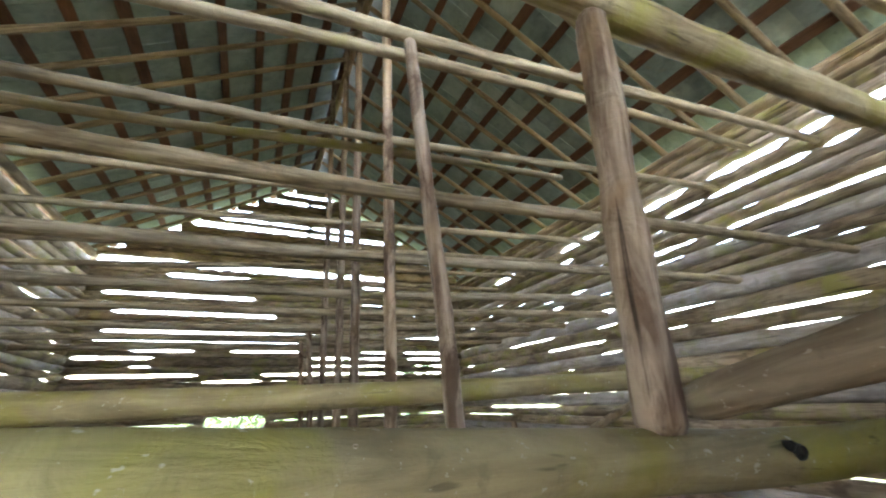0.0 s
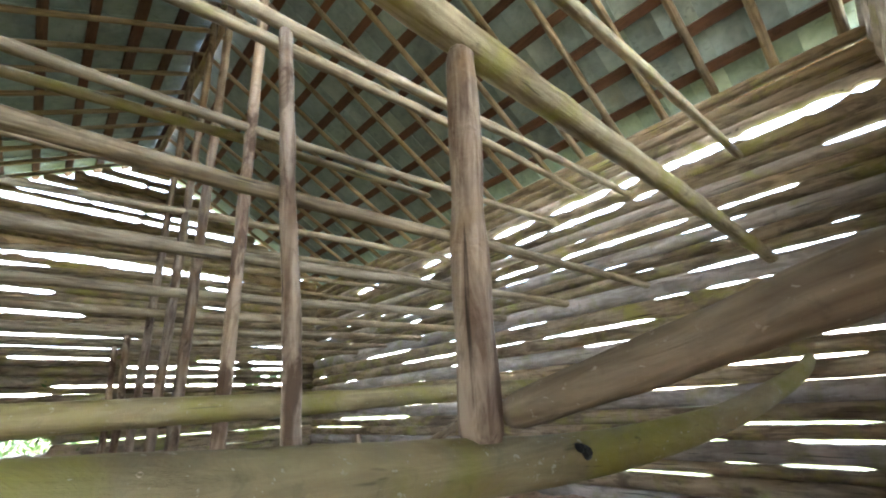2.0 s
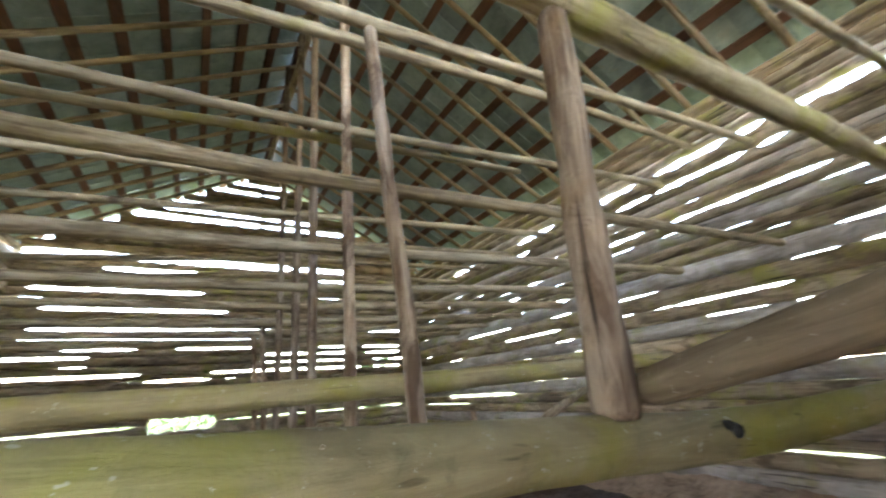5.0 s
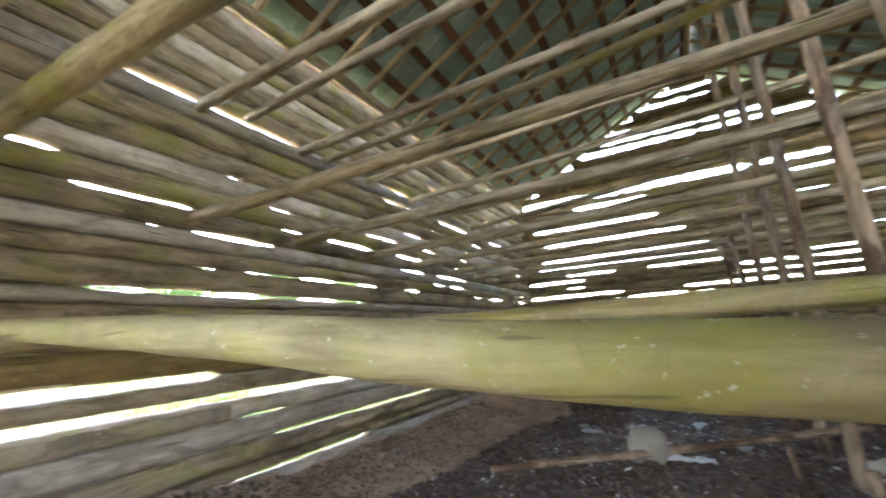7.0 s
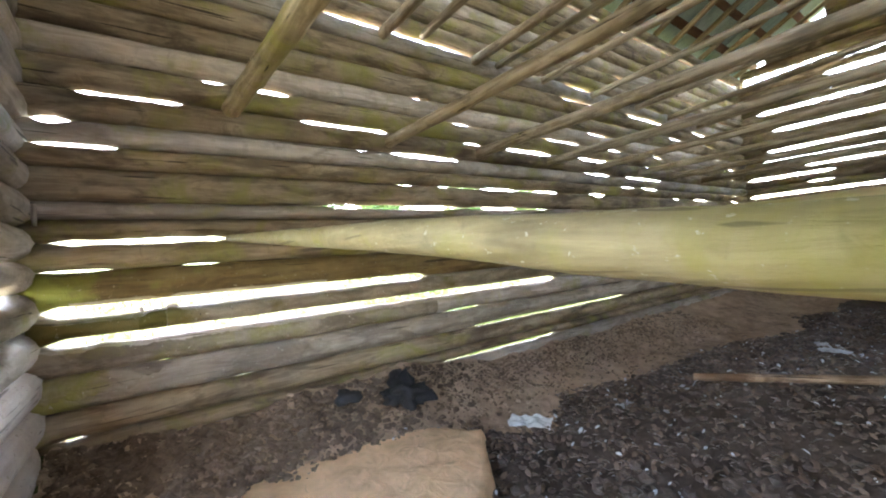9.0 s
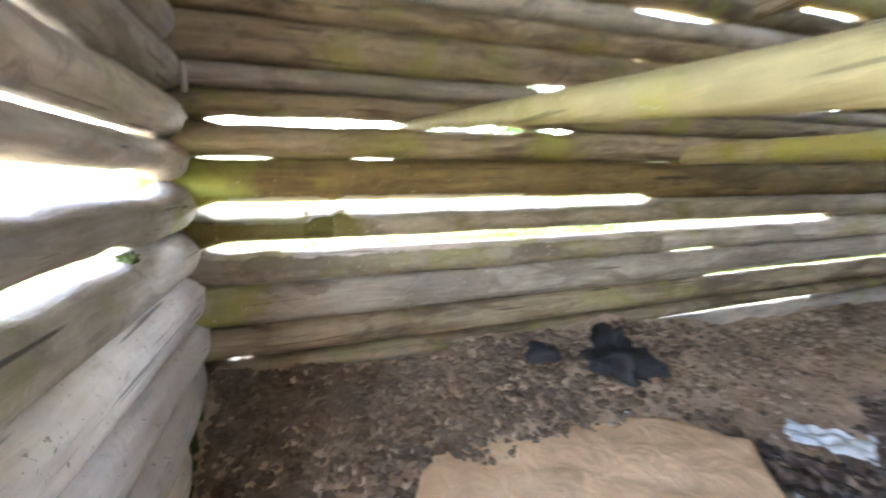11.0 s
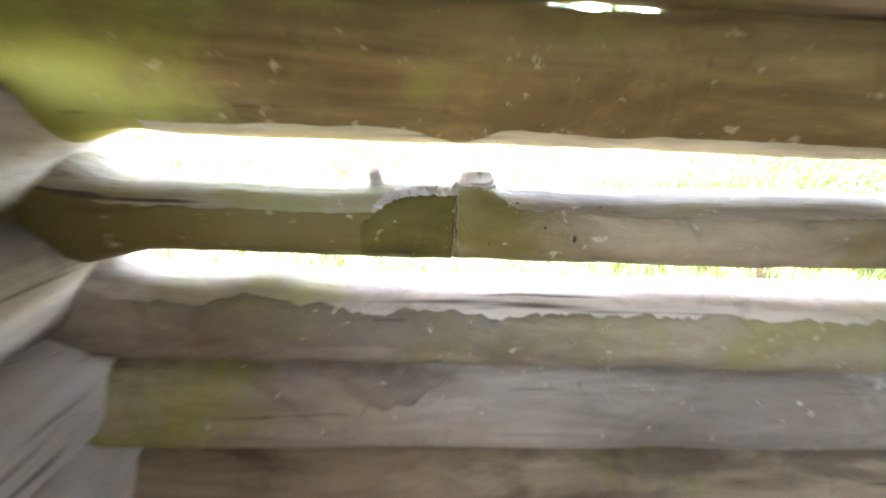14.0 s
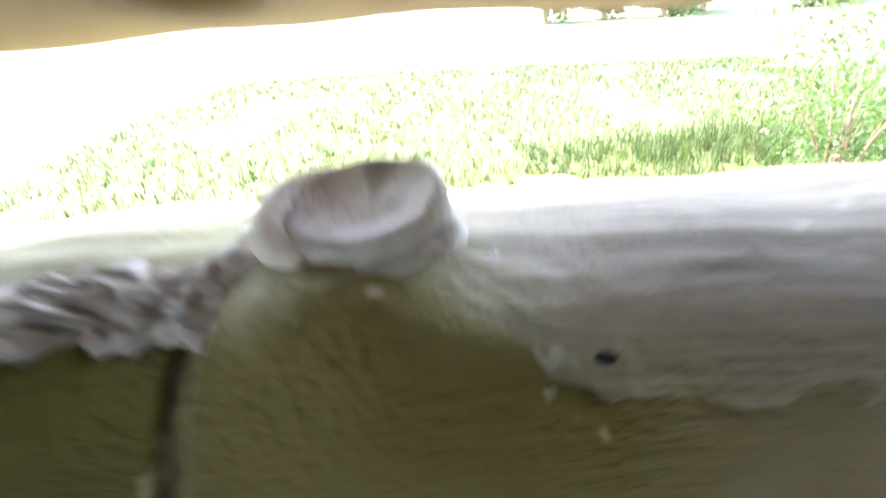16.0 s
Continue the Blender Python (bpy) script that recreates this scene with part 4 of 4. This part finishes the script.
def clods(name, count, seed, spot, size, material, label):
    r = random.Random(seed)
    v, f = [], []
    bm = bmesh.new()
    bmesh.ops.create_icosphere(bm, subdivisions=1, radius=1.0)
    bv = [x.co.copy() for x in bm.verts]
    bf = [[x.index for x in q.verts] for q in bm.faces]
    bm.free()
    for _ in range(count):
        x, y = spot(r)
        s = r.uniform(*size)
        z = ground_z(x, y) + s * 0.2
        k = len(v)
        turn = Euler((r.uniform(0, 6), r.uniform(0, 6), 0)).to_matrix()
        for p in bv:
            q = turn @ (p * s * (0.75 + 0.5 * r.random()))
            v.append((x + q.x, y + q.y, z + q.z * 0.7))
        f += [tuple(i + k for i in q) for q in bf]
    return tagged(link_mesh(name, v, f, material, None, False), label, "clods", "", "stuff")


clods("earth_clods", 1400, 41, bank_spot, (0.008, 0.03), M_EARTH, "crumbled brown earth clods banked along the wall")


def corner_spot(r):
    while True:
        x, y = abs(r.gauss(0, 0.36)), 0.03 + abs(r.gauss(0, 0.95))
        if 0.02 < x < 1.1:
            return x, y


clods("soil_clods", 3600, 45, corner_spot, (0.006, 0.034), M_SOIL, "dark crumbled soil clods heaped in the corner")
clods("dark_clods", 5500, 43, dark_spot, (0.012, 0.045), M_LITTER, "dark clods of soil and rot on the floor")


# ---- outdoors ----
def blades(name, count, seed, xr, yr, height, label, near=1.0):
    r = random.Random(seed)
    v, f = [], []
    for _ in range(count):
        x = xr[1] - (xr[1] - xr[0]) * r.random() ** (1.6 * near)
        y = r.uniform(*yr)
        if noise.noise(Vector((x * 0.6, y * 0.6, 11))) < -0.25 and r.random() < 0.8:
            continue
        z = ground_z(x, y)
        for _ in range(3):
            a, h, w = r.uniform(0, 6.28), r.uniform(*height), r.uniform(0.003, 0.008)
            if height[1] > 0.2:
                h *= min(1.0, max(0.25, (y - 1.4) / 2.6))
            lean = r.uniform(0.2, 0.8) * h
            k = len(v)
            c, s = math.cos(a), math.sin(a)
            ox, oy = x + r.uniform(-0.04, 0.04), y + r.uniform(-0.04, 0.04)
            v += [(ox - s * w, oy + c * w, z - 0.01), (ox + s * w, oy - c * w, z - 0.01), (ox + c * lean * 0.5 + s * w * 0.8, oy + s * lean * 0.5 - c * w * 0.8, z + h * 0.6),
                  (ox + c * lean * 0.5 - s * w * 0.8, oy + s * lean * 0.5 + c * w * 0.8, z + h * 0.6), (ox + c * lean, oy + s * lean, z + h)]
            f += [(k, k + 1, k + 2, k + 3), (k + 3, k + 2, k + 4)]
    return tagged(link_mesh(name, v, f, M_BLADE), label, "grass", "", "stuff")


blades("grass", 22000, 51, (-14, -0.35), (-5, 11), (0.04, 0.13), "short sunlit green grass outside the wall")
blades("tall_grass", 2600, 53, (-5.5, -1.6), (1.8, 7), (0.12, 0.38), "taller tufts of green grass and weeds", 0.6)


def leaf_cloud(r, centres, count, spread, size):
    v, f = [], []
    for _ in range(count):
        c = r.choice(centres)
        p = Vector(c) + Vector((r.gauss(0, spread), r.gauss(0, spread), r.gauss(0, spread * 0.8)))
        w = r.uniform(*size)
        m = Matrix.Translation(p) @ Euler((r.uniform(-1.2, 1.2), r.uniform(-1.2, 1.2), r.uniform(0, 6.28))).to_matrix().to_4x4()
        k = len(v)
        for q in ((-w, 0, 0), (-w * 0.2, -w * 0.42, w * 0.1), (w, 0, 0), (-w * 0.2, w * 0.42, w * 0.1)):
            v.append(m @ Vector(q))
        f += [(k, k + 1, k + 2), (k, k + 2, k + 3)]
    return v, f


def bush(at, height, wide, leaves, seed, label, leaf=(0.02, 0.05), name="bush", high=False):
    r = random.Random(seed)
    top = tagged(new(name), label, "bush")
    top.matrix_basis = Matrix.Translation(at)
    tips = []
    for i in range(12):
        a, d = r.uniform(0, 6.28), r.uniform(0.2, 1.0) * wide
        h = height * r.uniform(0.5, 1.0)
        tip = (math.cos(a) * d, math.sin(a) * d, h)
        mid = (tip[0] * 0.35, tip[1] * 0.35, h * 0.55)
        v, f = pole_mesh([(r.uniform(-0.06, 0.06), r.uniform(-0.06, 0.06), -0.05), mid, tip], [0.012, 0.008, 0.003], seed + i, 5, 0.12)
        link_mesh("stem", v, f, M_DRY, top)
        tips += [tip] if high else [tip, mid, tuple((p + q) / 2 for p, q in zip(tip, mid)), (tip[0] * 0.7, tip[1] * 0.7, h * 0.3)]
    v, f = leaf_cloud(r, tips, leaves, wide * 0.22, leaf)
    link_mesh("foliage", v, f, M_LEAF, top)
    return top


bush((-2.7, 3.5, ground_z(-2.7, 3.5)), 1.75, 0.75, 2600, 61, "tall weedy bush with dry stems and small green leaves", (0.012, 0.035))
bush((-3.6, 5.0, ground_z(-3.6, 5.0)), 1.2, 0.9, 2200, 63, "leafy green weeds growing near the barn", (0.02, 0.05))
bush((7.05, L + 0.75, ground_z(7.05, L + 0.75)), 2.5, 0.55, 2200, 65, "green creeper bush growing against the gable", (0.03, 0.07))
bush((7.0, L + 0.5, ground_z(7.0, L + 0.5)), 2.35, 0.42, 1400, 66, "bright green creeper growing up against the gable", (0.03, 0.07), "creeper", True)
bush((3.0, 12.2, ground_z(2.9, 13.0)), 2.0, 1.6, 3500, 68, "dense green bush behind the gable", (0.03, 0.08))
bush((5.6, L + 1.2, ground_z(5.6, L + 1.2)), 4.9, 0.5, 1500, 67, "tall thin green sapling behind the gable", (0.03, 0.07), "sapling")


def tree(height, wide, seed):
    r = random.Random(seed)
    top = tagged(new("tree"), "leafy green tree at the edge of the field", "tree", "trees at the field's edge")
    v, f = pole_mesh([(0, 0, -0.3), (0.1, 0.05, height * 0.3), (0, 0.1, height * 0.7)], [0.3, 0.22, 0.1], seed, 9, 0.5)
    link_mesh("trunk", v, f, M_DRY, top)
    centres = []
    for i in range(16):
        a, z = r.uniform(0, 6.28), r.uniform(0.06, 1.0)
        d = wide * (0.35 + 0.65 * math.sin(math.pi * min(1, z))) * r.uniform(0.4, 1)
        tip = (math.cos(a) * d, math.sin(a) * d, z * height)
        v, f = pole_mesh([(0, 0, tip[2] * 0.5), (tip[0] * 0.5, tip[1] * 0.5, tip[2] * 0.85), tip], [0.09, 0.06, 0.02], seed + i, 5, 0.6)
        link_mesh("limb", v, f, M_DRY, top)
        centres += [tip, (tip[0] * 0.6, tip[1] * 0.6, tip[2] * 0.95)]
    v, f = leaf_cloud(r, centres, 5000, wide * 0.22, (0.12, 0.32))
    link_mesh("crown", v, f, M_LEAF, top)
    return top


first = tree(9, 3.6, 71)
first.matrix_basis = Matrix.Translation((-48, 14, ground_z(-48, 14)))
second = tree(7, 3.2, 73)
second.matrix_basis = Matrix.Translation((-50, 21, ground_z(-50, 21)))
for i in range(10):
    x, y = -47 - 5 * (i % 3), 26 + 5.2 * i
    copy_thing(first if i % 2 else second, pose(x, y, ground_z(x, y), 0, 0, 67 * i))

pole("wooden_peg", [(0.012, 0.014, 1.36), (0.014, 0.014, 1.42), (0.014, 0.013, 1.475)], [0.012, 0.013, 0.011], M_WALL_PALE, 95, "short pale wooden peg wedged in the log corner", "peg", step=0.02)

# bare soil among the grass
for i, (x, y, w) in enumerate(((-4.3, 1.95, 0.42), (-3.7, 2.5, 0.28))):
    lump("soil_patch", (w, w * 0.7, 0.05), 81 + i, M_CLAY, "low patch of bare reddish soil among the grass", "soil", (x, y, ground_z(x, y) + 0.005), 40 * i, 0.5, 4)
